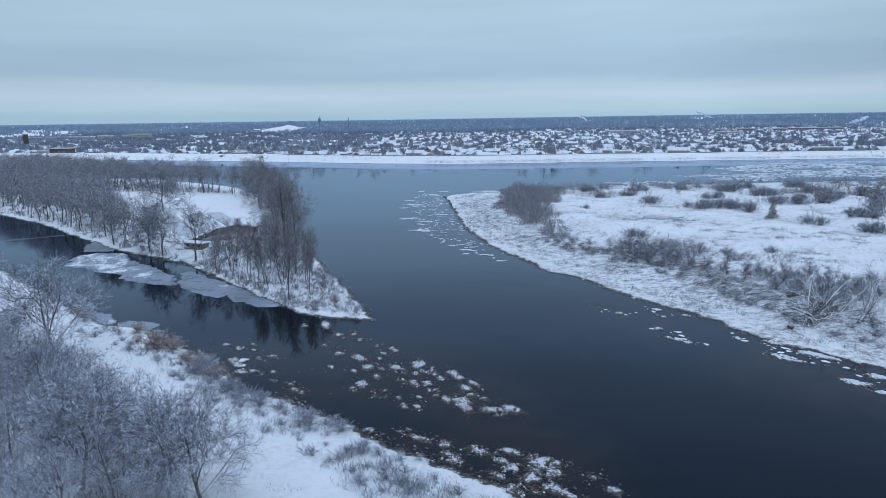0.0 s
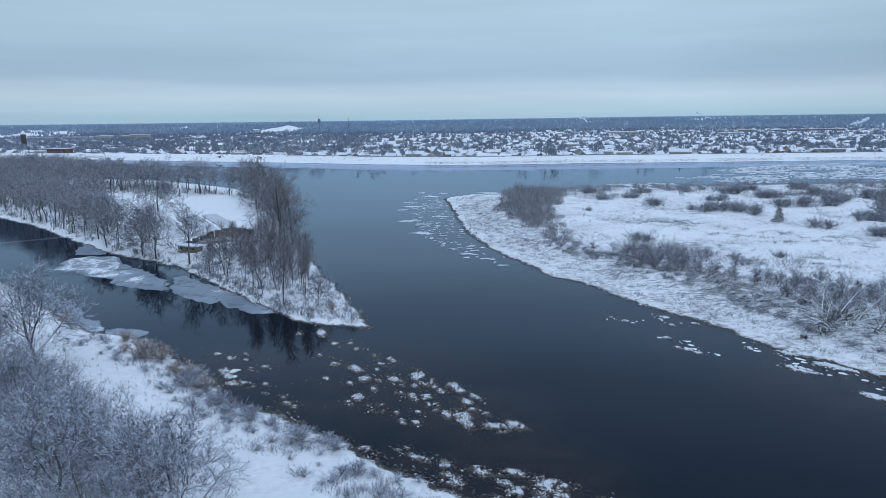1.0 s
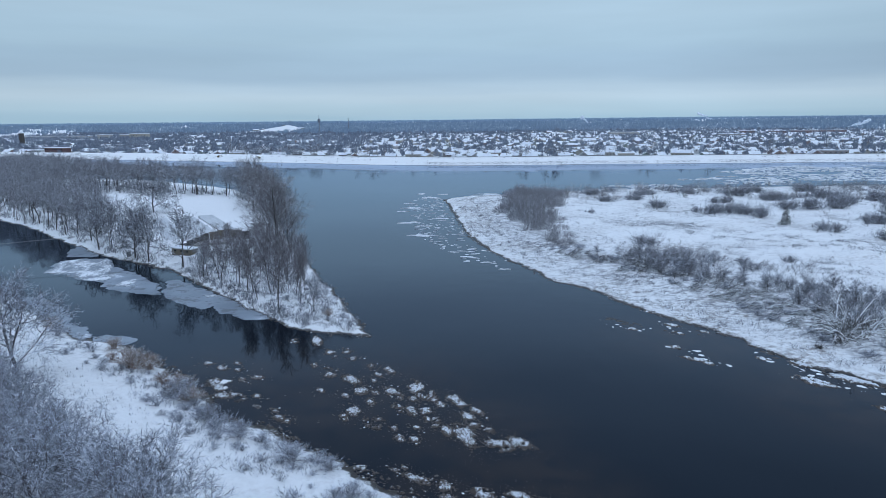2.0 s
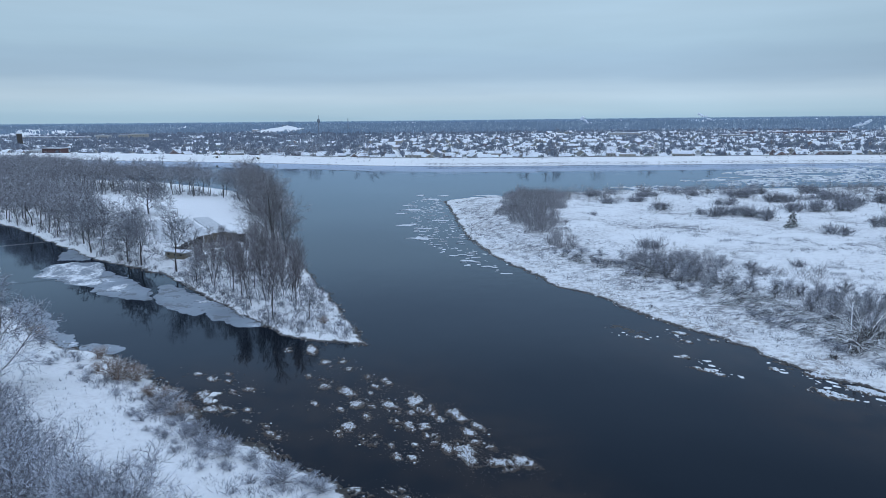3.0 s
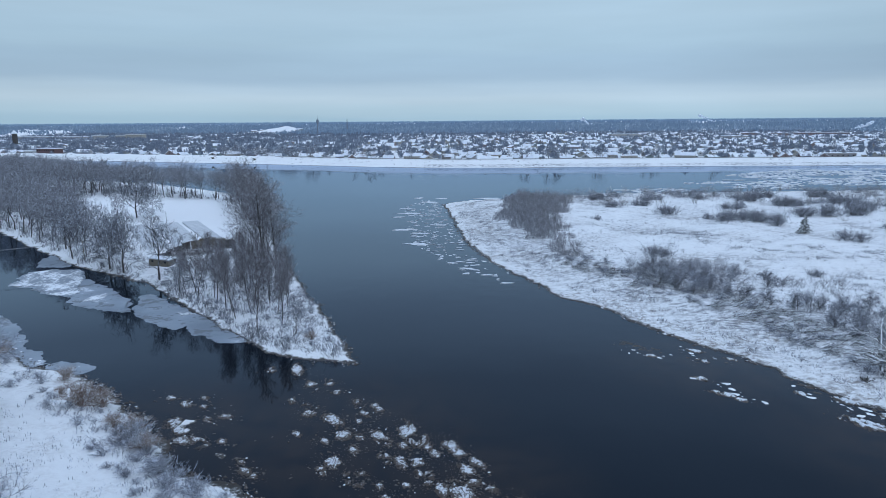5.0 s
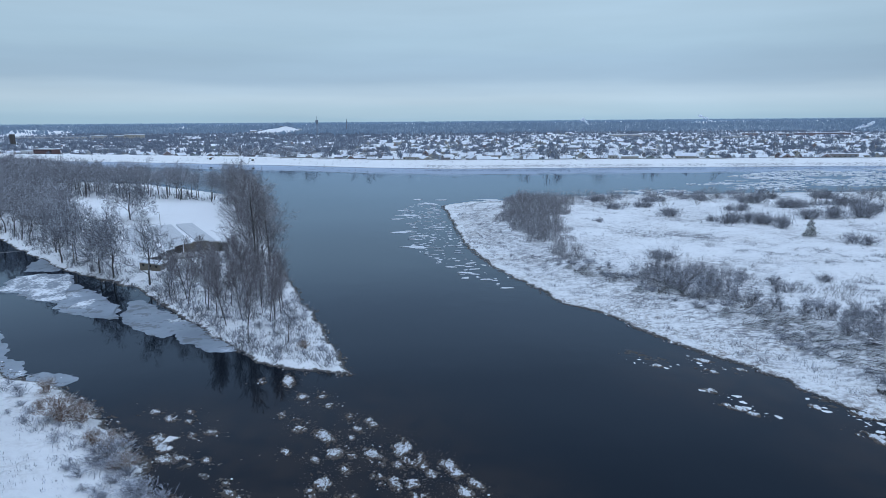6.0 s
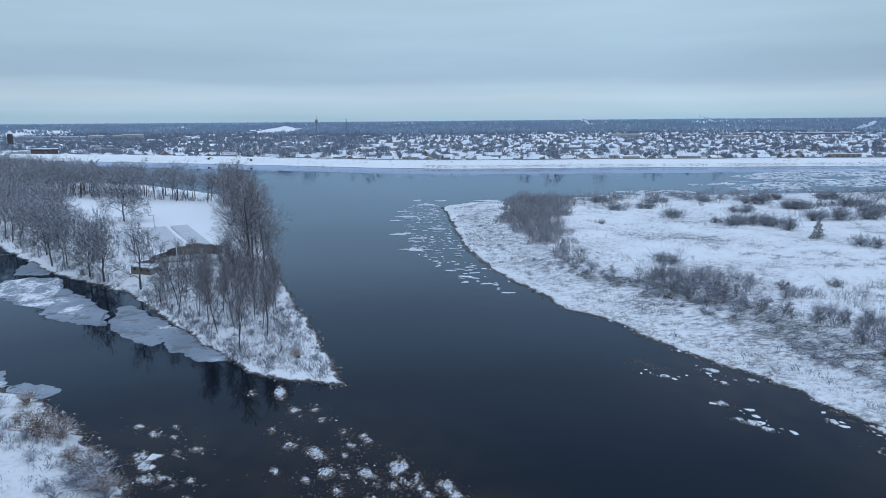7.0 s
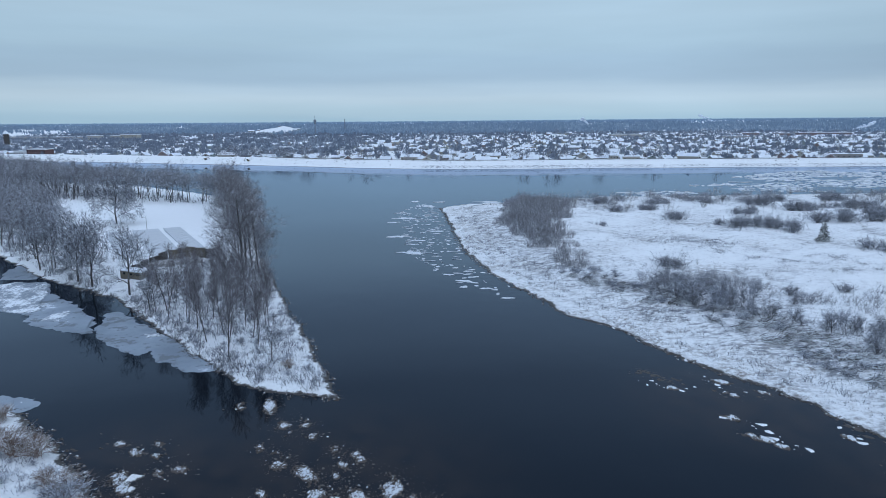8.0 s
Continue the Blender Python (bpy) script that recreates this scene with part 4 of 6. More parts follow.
for x, y in scatter(rnd, [(45, 176), (54, 160), (63, 154), (69, 140), (70, 128), (74, 114), (88, 102), (112, 118), (94, 142), (82, 156), (70, 174), (54, 184)], 3.1, 1500, lambda x, y: clump(x, y) > -0.16 and math.hypot(x - 69, y - 119) > 6):
    plant(rnd.choice(BUSHES), x, y, max(0.45, 0.9 + 0.8 * clump(x, y)) * rnd.uniform(0.6, 1.35), rnd.uniform(0, 6.28))
for x, y in scatter(rnd, [(40, 176), (50, 158), (58, 138), (64, 120), (70, 108), (78, 104), (70, 126), (62, 148), (52, 170), (42, 186), (30, 198), (22, 214)], 3.0, 600, lambda x, y: clump(x + 40, y) > -0.2):
    plant(rnd.choice(SNOWY), x, y, rnd.uniform(0.45, 1.0), rnd.uniform(0, 6.28))
TANGLE = prototype("willow", "fallen willow, its pale limbs arching under snow", "tree", "fallen willows", bush(66, 8.0, 42, 1.45, 0.2, 2, 3, 0.14), M_LADEN, M_LADEN)
for x, y, s in ((54, 160, 0.45), (58, 165, 0.35), (63, 162, 0.5), (70, 147, 0.45), (74, 150, 0.35), (81, 134, 0.5), (88, 131, 0.45), (92, 138, 0.4), (46, 180, 0.35), (78, 142, 0.3)):
    plant(rnd.choice(FROSTY), x, y, s, x)
for x, y, s in ((73, 121, 1.0), (69, 119, 0.75), (78, 116, 0.9), (50, 170, 0.5), (62, 155, 0.55)):
    plant(TANGLE, x, y, s, x)
SCRUB = [bush(s, 3.0, 8, 0.75, 0.0, 5, 2) for s in (55, 56, 57)]
far_items = []
WEDGE = [(18, 276), (20, 244), (25, 222), (30, 206), (34, 198), (38, 200), (39, 218), (45, 262), (60, 338), (30, 346)]
wedge = []
for x, y in scatter(rnd, WEDGE, 2.1, 2600, lambda x, y: inside_by(np.array([x]), np.array([y]), WEDGE)[0] + 14 * clump(x, y) > 1.0):
    edge = float(inside_by(np.array([x]), np.array([y]), WEDGE)[0])
    wedge.append((x, y, min(4.8, 1.6 + 0.45 * edge) * rnd.uniform(0.5, 1.2), 2.6))
brushwood("willow_thicket", "dense leafless willow thicket by the island's shore", wedge, M_STEM, 11, 36, 0.55, 8, 0.024)
belt = [(x, y, max(1.0, 2.4 + 4.5 * clump(x, y)) * rnd.uniform(0.6, 1.25), 3.0) for x, y in scatter(rnd, [(45, 178), (54, 161), (63, 155), (69, 142), (71, 128), (76, 114), (92, 100), (120, 118), (98, 144), (86, 160), (72, 178), (54, 187)], 2.6, 1800, lambda x, y: clump(x, y) > -0.15 and math.hypot(x - 69, y - 119) > 7)]
brushwood("willow_belt", "belt of fine leafless willow stems along the island", belt, M_STEM, 12, 38, 0.75, 8, 0.017)
low = [(x, y, rnd.uniform(0.5, 1.3), 2.2) for x, y in scatter(rnd, [(6, 235), (24, 182), (38, 152), (54, 126), (66, 104), (80, 98), (72, 126), (60, 152), (44, 178), (30, 204), (22, 240), (8, 300), (2, 300)], 2.3, 1800, lambda x, y: clump(x + 40, y) > -0.15)]
brushwood("shore_weeds", "low frosted weeds and saplings on the island's shore", low, M_FROST, 13, 30, 0.9, 4, 0.022)
laid = [(x, y, rnd.uniform(2.0, 4.5), 1.6) for x, y in scatter(rnd, [(26, 206), (36, 184), (48, 162), (60, 140), (66, 122), (72, 118), (70, 134), (66, 148), (56, 164), (44, 182), (34, 200)], 2.6, 3000, lambda x, y: clump(x + 90, y) > -0.3)]
brushwood("laid_branches", "willow branches pressed flat by snow along the shore", laid, M_LADEN, 14, 44, 1.36, 4, 0.04, -1.0)
brushwood("bent_branches", "dark bent willow branches along the shore", [(x + 0.8, y + 0.6, h * 0.8, w) for x, y, h, w in laid[::2]], M_TWIG, 15, 26, 1.25, 4, 0.035, -1.2)
domes += [(x + rnd.gauss(0, 2), y + rnd.gauss(0, 1.5), rnd.uniform(1.5, 4.2), 4.5) for x, y in scatter(rnd, [(60, 325), (140, 325), (165, 285), (240, 275), (330, 300), (420, 330), (420, 385), (200, 375), (120, 366), (60, 352)], 7.0, 900, lambda x, y: clump(x / 2, y) > -0.05) for _ in range(2)]
brushwood("island_thickets", "rounded leafless thickets across the far side of the island", domes, M_SHRUB, 20, 44, 1.05, 6, 0.036)
# bark-dark brush added to make the shaded hollow under the limbs
brushwood("hollow_shade_brush", "dark brush standing in for the shade under a fallen willow", [(70, 120, 1.8, 2.6), (73, 121, 2.2, 3.2), (75, 122, 2.2, 3.2), (72, 119, 1.6, 3.0), (68, 117, 1.2, 2.0), (64, 116, 0.8, 1.2), (48, 166, 1.0, 2.0), (42, 183, 0.9, 1.8)], M_BARK, 23, 60, 0.9, 5, 0.04)
knolls = [(x + rnd.gauss(0, 4.0), y + rnd.gauss(0, 4.0), rnd.uniform(0.3, 0.9), 3.0) for x, y in ((65, 182), (62, 187), (70, 178), (88, 205), (96, 190), (80, 196), (105, 210), (100, 172), (112, 186), (71, 240), (75, 237), (79, 233), (83, 229), (86, 224), (80, 228), (74, 215), (118, 200), (92, 160), (130, 190)) for _ in range(9)]
brushwood("heath", "patches of low grey heath showing through the snow", knolls, M_SHRUB, 16, 40, 1.0, 4, 0.022)
for x, y in scatter(rnd, [(45, 300), (140, 300), (240, 290), (420, 320), (420, 392), (200, 380), (120, 368), (45, 355)], 10, 900):
    for j in range(rnd.choice((1, 2, 3))):
        u, v = x + rnd.gauss(0, 2.5), y + rnd.gauss(0, 1.5)
        far_items.append((rnd.choice(SCRUB), pose(u, v, ground_at(u, v), 0, 0, rnd.uniform(0, 360)) @ Matrix.Scale(rnd.uniform(0.7, 1.5), 4)))
for x, y in scatter(rnd, [(40, 300), (50, 220), (75, 180), (110, 130), (180, 130), (230, 290), (120, 300)], 9, 300):
    far_items.append((rnd.choice(SCRUB), pose(x, y, ground_at(x, y), 0, 0, rnd.uniform(0, 360)) @ Matrix.Scale(rnd.uniform(0.2, 0.55), 4)))
for x, y in scatter(rnd, [(-84, 187), (-104, 201), (-160, 254), (-240, 305), (-225, 330), (-150, 275), (-100, 222), (-80, 200)], 5, 500):
    far_items.append((rnd.choice(SCRUB), pose(x, y, ground_at(x, y), 0, 0, rnd.uniform(0, 360)) @ Matrix.Scale(rnd.uniform(0.4, 1.0), 4)))
joined("snowy_scrub", "scattered leafless scrub on the snowy ground", "bushes", far_items, M_BRUSH)


def tufts(name, label, outline, count, tall, seed, margin, mat):
    """Dead grass standing out of the snow in clumps."""
    r = np.random.RandomState(seed)
    lo, hi = np.min(np.array(outline), 0), np.max(np.array(outline), 0)
    P = r.uniform(lo, hi, (count * 3, 2))
    keep = (inside_by(P[:, 0], P[:, 1], outline) > 0) & (value_noise(P[:, 0], P[:, 1], 9, seed, 4) + 0.5 * value_noise(P[:, 0], P[:, 1], 2, seed, 2) > margin)
    P = P[keep][:count]
    z = land(P[:, 0], P[:, 1])
    P, z = P[z > 0.35], z[z > 0.35]
    n = len(P)
    V, F = [], []
    for j in range(4):
        a, t, h = r.uniform(0, 6.283, n), r.uniform(0.1, 0.9, n), tall * r.uniform(0.4, 1.2, n)
        b = P + r.normal(0, 0.22, (n, 2))
        w = 0.035
        V.append(np.stack([np.stack([b[:, 0] - w * np.sin(a), b[:, 1] + w * np.cos(a), z - 0.05], 1), np.stack([b[:, 0] + w * np.sin(a), b[:, 1] - w * np.cos(a), z - 0.05], 1),
                           np.stack([b[:, 0] + h * np.sin(t) * np.cos(a), b[:, 1] + h * np.sin(t) * np.sin(a), z + h * np.cos(t)], 1)], 1).reshape(-1, 3))
    V = np.concatenate(V)
    F = np.arange(len(V)).reshape(-1, 3)
    thing(name, label, "grass", kind="stuff", me=mesh(name, V.tolist(), F.tolist(), mat))


tufts("dead_grass", "frosted dead grass along the island's shore", [(66, 103), (52, 128), (38, 150), (24, 182), (10, 226), (4, 280), (2, 330), (30, 340), (40, 240), (60, 190), (110, 150), (120, 90)], 14000, 0.42, 5, 0.0, M_TWIG)
tufts("island_grass", "sparse dead grass on the snowy island", [(40, 200), (30, 345), (240, 375), (240, 200), (130, 120), (80, 150)], 10000, 0.4, 6, 0.08, M_SHRUB)
tufts("bank_grass", "frosted dead grass and weeds on the near bank", [(-100, 140), (-60, 118), (-34, 92), (-8, 72), (8, 55), (-10, 50), (-40, 66), (-80, 100)], 2400, 0.45, 7, 0.06, M_FROST)
tufts("point_grass", "snowy weeds and grass at the peninsula's point", [(-16, 126), (-26, 151), (-49, 209), (-62, 210), (-78, 182), (-48, 149), (-30, 131)], 5000, 0.36, 8, 0.0, M_TWIG)

under = [(x, y, rnd.uniform(0.6, 1.8), 2.0) for x, y in scatter(rnd, [(-15, 126), (-26, 152), (-48, 208), (-62, 206), (-74, 182), (-48, 149), (-30, 130)], 2.0, 1600, on_peninsula(0.8))]
brushwood("point_undergrowth", "frosted undergrowth beneath the alders of the point", under, M_FROST, 17, 24, 0.8, 5, 0.026)
rim = [(x, y, rnd.uniform(0.6, 2.0), 1.6) for x, y in scatter(rnd, [(-15, 125.5), (-18, 129), (-30, 135), (-46, 152), (-64, 172), (-90, 194), (-104, 204), (-104, 199), (-90, 189), (-77, 181), (-65, 168), (-48, 149), (-36, 135), (-30, 130)], 1.5, 2200, on_peninsula(0.2))]
brushwood("shore_shrubs", "bare shrubs and roots along the channel shore of the point", rim, M_TWIG, 25, 26, 0.9, 6, 0.022)
under = [(x, y, rnd.uniform(1.5, 4.5), 3.0) for x, y in scatter(rnd, [(-300, 466), (-100, 335), (-98, 318), (-150, 337), (-230, 357), (-330, 420)], 4.0, 2500, on_peninsula(2))]
under += [(x, y, rnd.uniform(0.8, 2.4), 2.6) for x, y in scatter(rnd, [(-80, 180), (-104, 199), (-160, 252), (-260, 318), (-330, 376), (-235, 352), (-165, 298), (-122, 240), (-92, 210)], 2.4, 5000, on_peninsula(1.5))]
brushwood("bank_undergrowth", "undergrowth and saplings beneath the peninsula's trees", under, M_TWIG, 18, 20, 0.7, 5, 0.04)
under = [(x, y, rnd.uniform(1.4, 3.6), 2.6) for x, y in scatter(rnd, [(-26, 48), (-25, 58), (-36, 69), (-48, 79), (-62, 93), (-78, 109), (-110, 128), (-130, 120), (-100, 56), (-60, 38)], 2.1, 3000)]
brushwood("willow_scrub", "frosted scrub filling the gaps between the near willows", under[::2], M_FROST, 19, 28, 0.8, 5, 0.024)
brushwood("dark_scrub", "dark leafless scrub under the near willows", under[1::2], M_TWIG, 21, 34, 0.8, 6, 0.026)

tangle = [(x, y, rnd.uniform(0.5, 1.7), 2.0) for x, y in scatter(rnd, [(-12, 72), (-2, 66), (6, 60), (8, 50), (-6, 50), (-8, 60), (-14, 68)], 1.5, 900)]
brushwood("bank_tangle", "dense frosted weeds and shoots on the lower bank", tangle, M_FROST, 26, 36, 0.95, 6, 0.018)
slope = [(x, y, rnd.uniform(0.5, 1.6), 2.2) for x, y in scatter(rnd, [(-4, 66), (-12, 75), (-24, 85), (-36, 96), (-46, 106), (-66, 119), (-68, 114), (-50, 101), (-38, 90), (-26, 78), (-14, 68), (-6, 60)], 2.1, 2500, lambda x, y: clump(x + 7, y + 31) > -0.15)]
brushwood("bank_brush", "frosted weeds and low willow shoots on the near bank", slope, M_FROST, 22, 34, 0.95, 5, 0.02)


# ---- rocks and ice in the water ----
def lump(seed, flat, n=2):
    bm = bmesh.new()
    bmesh.ops.create_icosphere(bm, subdivisions=n, radius=1)
    for v in bm.verts:
        q = v.co * 1.3 + Vector((seed * 7.1, seed * 3.3, 0))
        v.co *= 1 + 0.45 * noise.noise(q) + 0.4 * noise.noise(q * 2.7)
        v.co.z *= flat
    return bm


def rock_prototype(seed):
    root = thing("rock", "dark wet river stone with a cap of snow", "rock", "stones of the shoal")
    part("stone", bm_mesh("stone", lump(seed, 0.5, 1), M_STONE), root)
    bm = lump(seed, 0.5, 1)
    bmesh.ops.bisect_plane(bm, geom=bm.verts[:] + bm.edges[:] + bm.faces[:], plane_co=(0, 0, 0.22), plane_no=(0.1, 0.05, 1), clear_inner=True)
    for v in bm.verts:
        v.co.x *= 1.04
        v.co.y *= 1.04
        v.co.z = v.co.z * 1.18 + 0.03
    part("snow_cap", bm_mesh("snow_cap", bm, M_SNOW), root, "fresh white snow cap")
    return root


def floe_mesh(seed, thick=0.12, n=34, mat=M_ICE):
    r = random.Random(seed)
    ph = [r.uniform(0, 6.28) for _ in range(5)]
    ring = []
    for k in range(n):
        a = 2 * math.pi * k / n
        ring.append((a, 1 + 0.22 * math.sin(2 * a + ph[0]) + 0.16 * math.sin(3 * a + ph[1]) + 0.14 * math.sin(5 * a + ph[2]) + 0.13 * math.sin(9 * a + ph[3]) + 0.20 * r.uniform(-1, 1)))
    V, F = [], []
    for f, z in ((1.0, -0.1), (1.02, thick * 0.5), (0.95, thick), (0.6, thick * 1.3)):
        V += [(math.cos(a) * q * f, math.sin(a) * q * f, z + (0.03 * r.random() if z > 0 else 0)) for a, q in ring]
    for j in range(3):
        F += [(j * n + k, j * n + (k + 1) % n, (j + 1) * n + (k + 1) % n, (j + 1) * n + k) for k in range(n)]
    F.append(tuple(3 * n + k for k in range(n)))
    return mesh("ice_floe", V, F, mat)


rnd = random.Random(8)
ROCKS = [rock_prototype(s) for s in range(1, 4)]
for s in range(4, 8):
    ROCKS.append(thing("rock", "dark wet river stone in the shallows", "rock", "stones of the shoal"))
    part("stone", bm_mesh("stone", lump(s, 0.4, 1), M_STONE), ROCKS[-1])
FLOE_MESHES = [floe_mesh(s) for s in range(6)]


def lay(proto, x, y, z, sx, sy, turn):
    m = pose(x, y, z, 0, 0, turn)
    if proto.name not in USED:
        USED.add(proto.name)
        proto.matrix_basis = m @ Matrix.Diagonal((sx, sy, sx, 1))
        return proto
    s = proto.scale
    return copy_thing(proto, m @ Matrix.Diagonal((sx / s.x, sy / s.y, sx / s.z, 1)))


def floe(x, y, long, wide, turn, label="snow-covered ice floe lying in the shallows"):
    o = thing("ice_floe", label, "ice floe", "ice floes", me=rnd.choice(FLOE_MESHES))
    o.matrix_basis = pose(x, y, 0.0, 0, 0, turn) @ Matrix.Diagonal((long, wide, 1, 1))
    return o


# low mounds of the spit and the banks: place and half their length
SPIT_HEAD = [(-28, 122, 0.9), (-24, 122, 1.7), (-20, 115, 1.5), (-18, 117, 1.1), (-16, 113, 0.8), (-22, 110, 0.7), (-19, 107, 1.5), (-15, 104, 1.7), (-13, 100, 1.5), (-12, 109, 1.1), (-11, 106, 0.7), (-10, 109, 0.9),
             (-9, 107, 0.8), (-11, 103, 0.8), (-11, 100, 1.0), (-8, 99, 1.6), (-5, 97, 0.8), (-4, 100, 2.2), (-15, 98, 0.7), (-19, 100, 0.7), (-11, 96, 0.8)]
SPIT_TAIL = [(-2, 97, 0.9), (-1, 95, 0.9), (1, 97, 1.3), (2, 95, 1.2), (4, 93, 1.0), (-13, 93, 1.8), (-14, 91, 0.8), (-7, 94, 1.1), (-5, 93, 1.1), (-3, 93, 1.3), (-10, 89, 1.2), (-9, 90, 0.6), (-2, 90, 1.6), (3, 91, 1.3),
             (3.4, 89, 1.1), (5, 88, 1.0), (2, 87, 1.7), (2.4, 85.6, 1.8), (0, 87, 1.0), (-6, 85, 0.8), (-4, 85, 1.1), (-4, 88, 0.5), (-7, 88, 0.5)]
BANK_EDGE = [(-35, 111, 0.6), (-34, 108, 0.7), (-37, 109, 1.1), (-40, 111, 0.9), (-30, 105, 1.0), (-36, 103, 1.5), (-35, 101, 2.0), (-31, 98, 1.5), (-33, 98, 1.3), (-32, 104, 0.8), (-28, 98, 0.7), (-23, 91, 0.8),
             (-22, 90, 0.9), (-24, 93, 0.5), (-9, 76.6, 1.1), (-5.5, 77.7, 1.3), (-3.6, 75.8, 1.3), (-0.7, 74.3, 1.4), (0.1, 71.8, 0.9), (0.7, 70.6, 1.4), (3.9, 72.6, 1.5), (5.5, 71.8, 0.9), (6.4, 70.2, 1.1)]
BANK_END = [(7.9, 72.2, 1.4), (8.2, 68.3, 2.0), (11.3, 69.5, 2.0), (13, 69.5, 1.5), (11.7, 67.7, 1.8), (10.2, 65.9, 1.8), (6.9, 64.2, 1.3), (8.7, 63.7, 1.6), (11.8, 64.2, 1.6), (16.4, 66.7, 0.6), (18.2, 63.8, 1.0), (13.4, 62.8, 1.5), (5.9, 66.9, 0.9),
            (6.7, 83.3, 1.9), (9.1, 84.0, 1.7)]
LEDGE = [(56.1, 103, 3.3), (58.1, 109.9, 2.0), (61.9, 104.2, 2.8), (63.7, 102.4, 2.0), (61.8, 92.3, 2.8), (65.5, 96.2, 2.0), (63.5, 88.4, 1.8), (66.5, 94.4, 2.3), (53.2, 112.4, 1.6), (41.5, 112.6, 1.9), (43.1, 110.6, 1.0), (40.7, 117.9, 1.6),
         (42.9, 126.2, 1.5), (35.5, 128.4, 0.8), (43.8, 130.7, 1.4), (54.6, 119.0, 1.4), (48.5, 126.5, 1.0)]
rnd = random.Random(8)


def ragged(r, cx, cy, q, top, long=1.5):
    """Uneven six-sided heaps of half-width q and height top: an outer ring in the water, a small upper ring, a tip."""
    n = len(q)
    a = np.arange(6) * 1.0472 + r.uniform(0, 6.28, (n, 1))
    rad = q[:, None] * r.uniform(0.55, 1.45, (n, 6))
    t = r.normal(-0.6, 0.5, (n, 1))
    u, v = long * rad * np.cos(a), rad * np.sin(a)
    ox, oy = u * np.cos(t) - v * np.sin(t), u * np.sin(t) + v * np.cos(t)
    outer = np.stack([cx[:, None] + ox, cy[:, None] + oy, np.full((n, 6), -0.04)], -1)
    tip = np.column_stack([cx + r.normal(0, 0.35, n) * q, cy + r.normal(0, 0.35, n) * q, top])
    V = np.concatenate([outer, tip[:, None]], 1).reshape(-1, 3)
    i = np.arange(n)[:, None] * 7
    return V, np.concatenate([np.concatenate([i + k, i + (k + 1) % 6, i + 6], 1) for k in range(6)])


def mound(x, y, long, wide, turn, height, seed, label, group, clod=1.0):
    """A ragged low rise of stones, weed and ice: clods heaped in the middle, small brown stones round the rim."""
    r = np.random.RandomState(seed)
    n = int((50 + 105 * long * wide) / clod ** 1.5)
    spread = np.where(r.uniform(0, 1, n) < 0.68, 0.36, 0.8)
    U = r.normal(0, 1, (n, 2)) * spread[:, None]
    keep = (spread > 0.5) | (value_noise(U[:, 0] * long + seed * 9, U[:, 1] * wide, 1.2, seed, 2) > -0.15)
    U, heap = U[keep], spread[keep] < 0.5
    n = len(U)
    bulk = np.clip(1 - (U ** 2).sum(1), 0.1, 1)
    q = np.where(heap, clod * (r.uniform(0.08, 0.18, n) + 0.2 * bulk * r.uniform(0, 1, n)), r.uniform(0.04, 0.1, n))
    top = np.where(heap, 0.7 * height * bulk * r.uniform(0.35, 1.1, n) + 0.2 * q, 0.03 + 0.3 * q * r.uniform(0, 1, n))
    order = np.argsort(U[:, 0])
    U, q, top = U[order], q[order], top[order]
    V, F = ragged(r, U[:, 0] * long, U[:, 1] * wide, q, top, 1.7)
    i = np.arange(n - 1)[:, None] * 7  # the clods hang together under water
    F = np.concatenate([F, np.concatenate([i, i + 1, i + 7], 1)])
    o = thing("hummock", label, "hummock", group, me=mesh("hummock", V.tolist(), F.tolist(), M_MOUND))
    o.matrix_basis = pose(x, y, 0.0, 0, 0, turn)


for k, (x, y, r) in enumerate(SPIT_HEAD + SPIT_TAIL):
    mound(x, y, r * rnd.uniform(1.7, 2.3), r * rnd.uniform(0.75, 1.0), rnd.uniform(-80, -50), 0.2 + 0.06 * r, k, "ragged low hummock of stones and weed under snow", "hummocks of the spit")
for k, (x, y, r) in enumerate(BANK_EDGE + BANK_END):
    mound(x, y, r * rnd.uniform(1.3, 1.7), r * rnd.uniform(0.7, 1.0), rnd.uniform(-60, -25), 0.18 + 0.06 * r, 60 + k, "ragged snow-capped hummock of stones along the near bank", "hummocks of the bank")
for k, (x, y, r) in enumerate(LEDGE):
    mound(x, y, r * 1.25, r * rnd.uniform(0.42, 0.6), rnd.uniform(-50, -32), 0.3 + 0.04 * r, 120 + k, "broken snowy ice shelf in the island's shallows", "ice shelves", 1.8)
CLUMPS = SPIT_HEAD + SPIT_TAIL + BANK_EDGE + BANK_END
for x, y, r in CLUMPS:
    for j in range(2):
        q = rnd.uniform(0.08, 0.2)
        lay(rnd.choice(ROCKS), x + rnd.gauss(0, 1.2), y + rnd.gauss(0, 1.1), 0.02, q, q * rnd.uniform(0.6, 1.1), rnd.uniform(0, 360))
for x, y, a, b, t in ((-10, 231, 3.6, 1.5, 0), (-16.5, 259, 3.6, 1.5, 6), (-20.5, 291, 2.3, 1.2, 0), (-16.6, 302, 4.3, 1.8, 10), (-20, 317, 1.6, 1.2, 5), (-9, 341, 3.6, 2.2, 0), (-15, 358, 2.0, 2, 0), (-3, 356, 2.3, 1.8, 0),
                      (21, 356, 6.0, 2.4, 0), (-3, 270, 2.6, 1.3, -10), (-8.5, 251, 2.0, 1.1, 0), (1.5, 202, 1.3, 0.6, -20), (5.7, 195, 1.7, 0.8, -20), (15, 179, 1.2, 0.5, 0), (6.7, 205.7, 0.9, 0.5, 0)):
    floe(x, y, a, b, t)
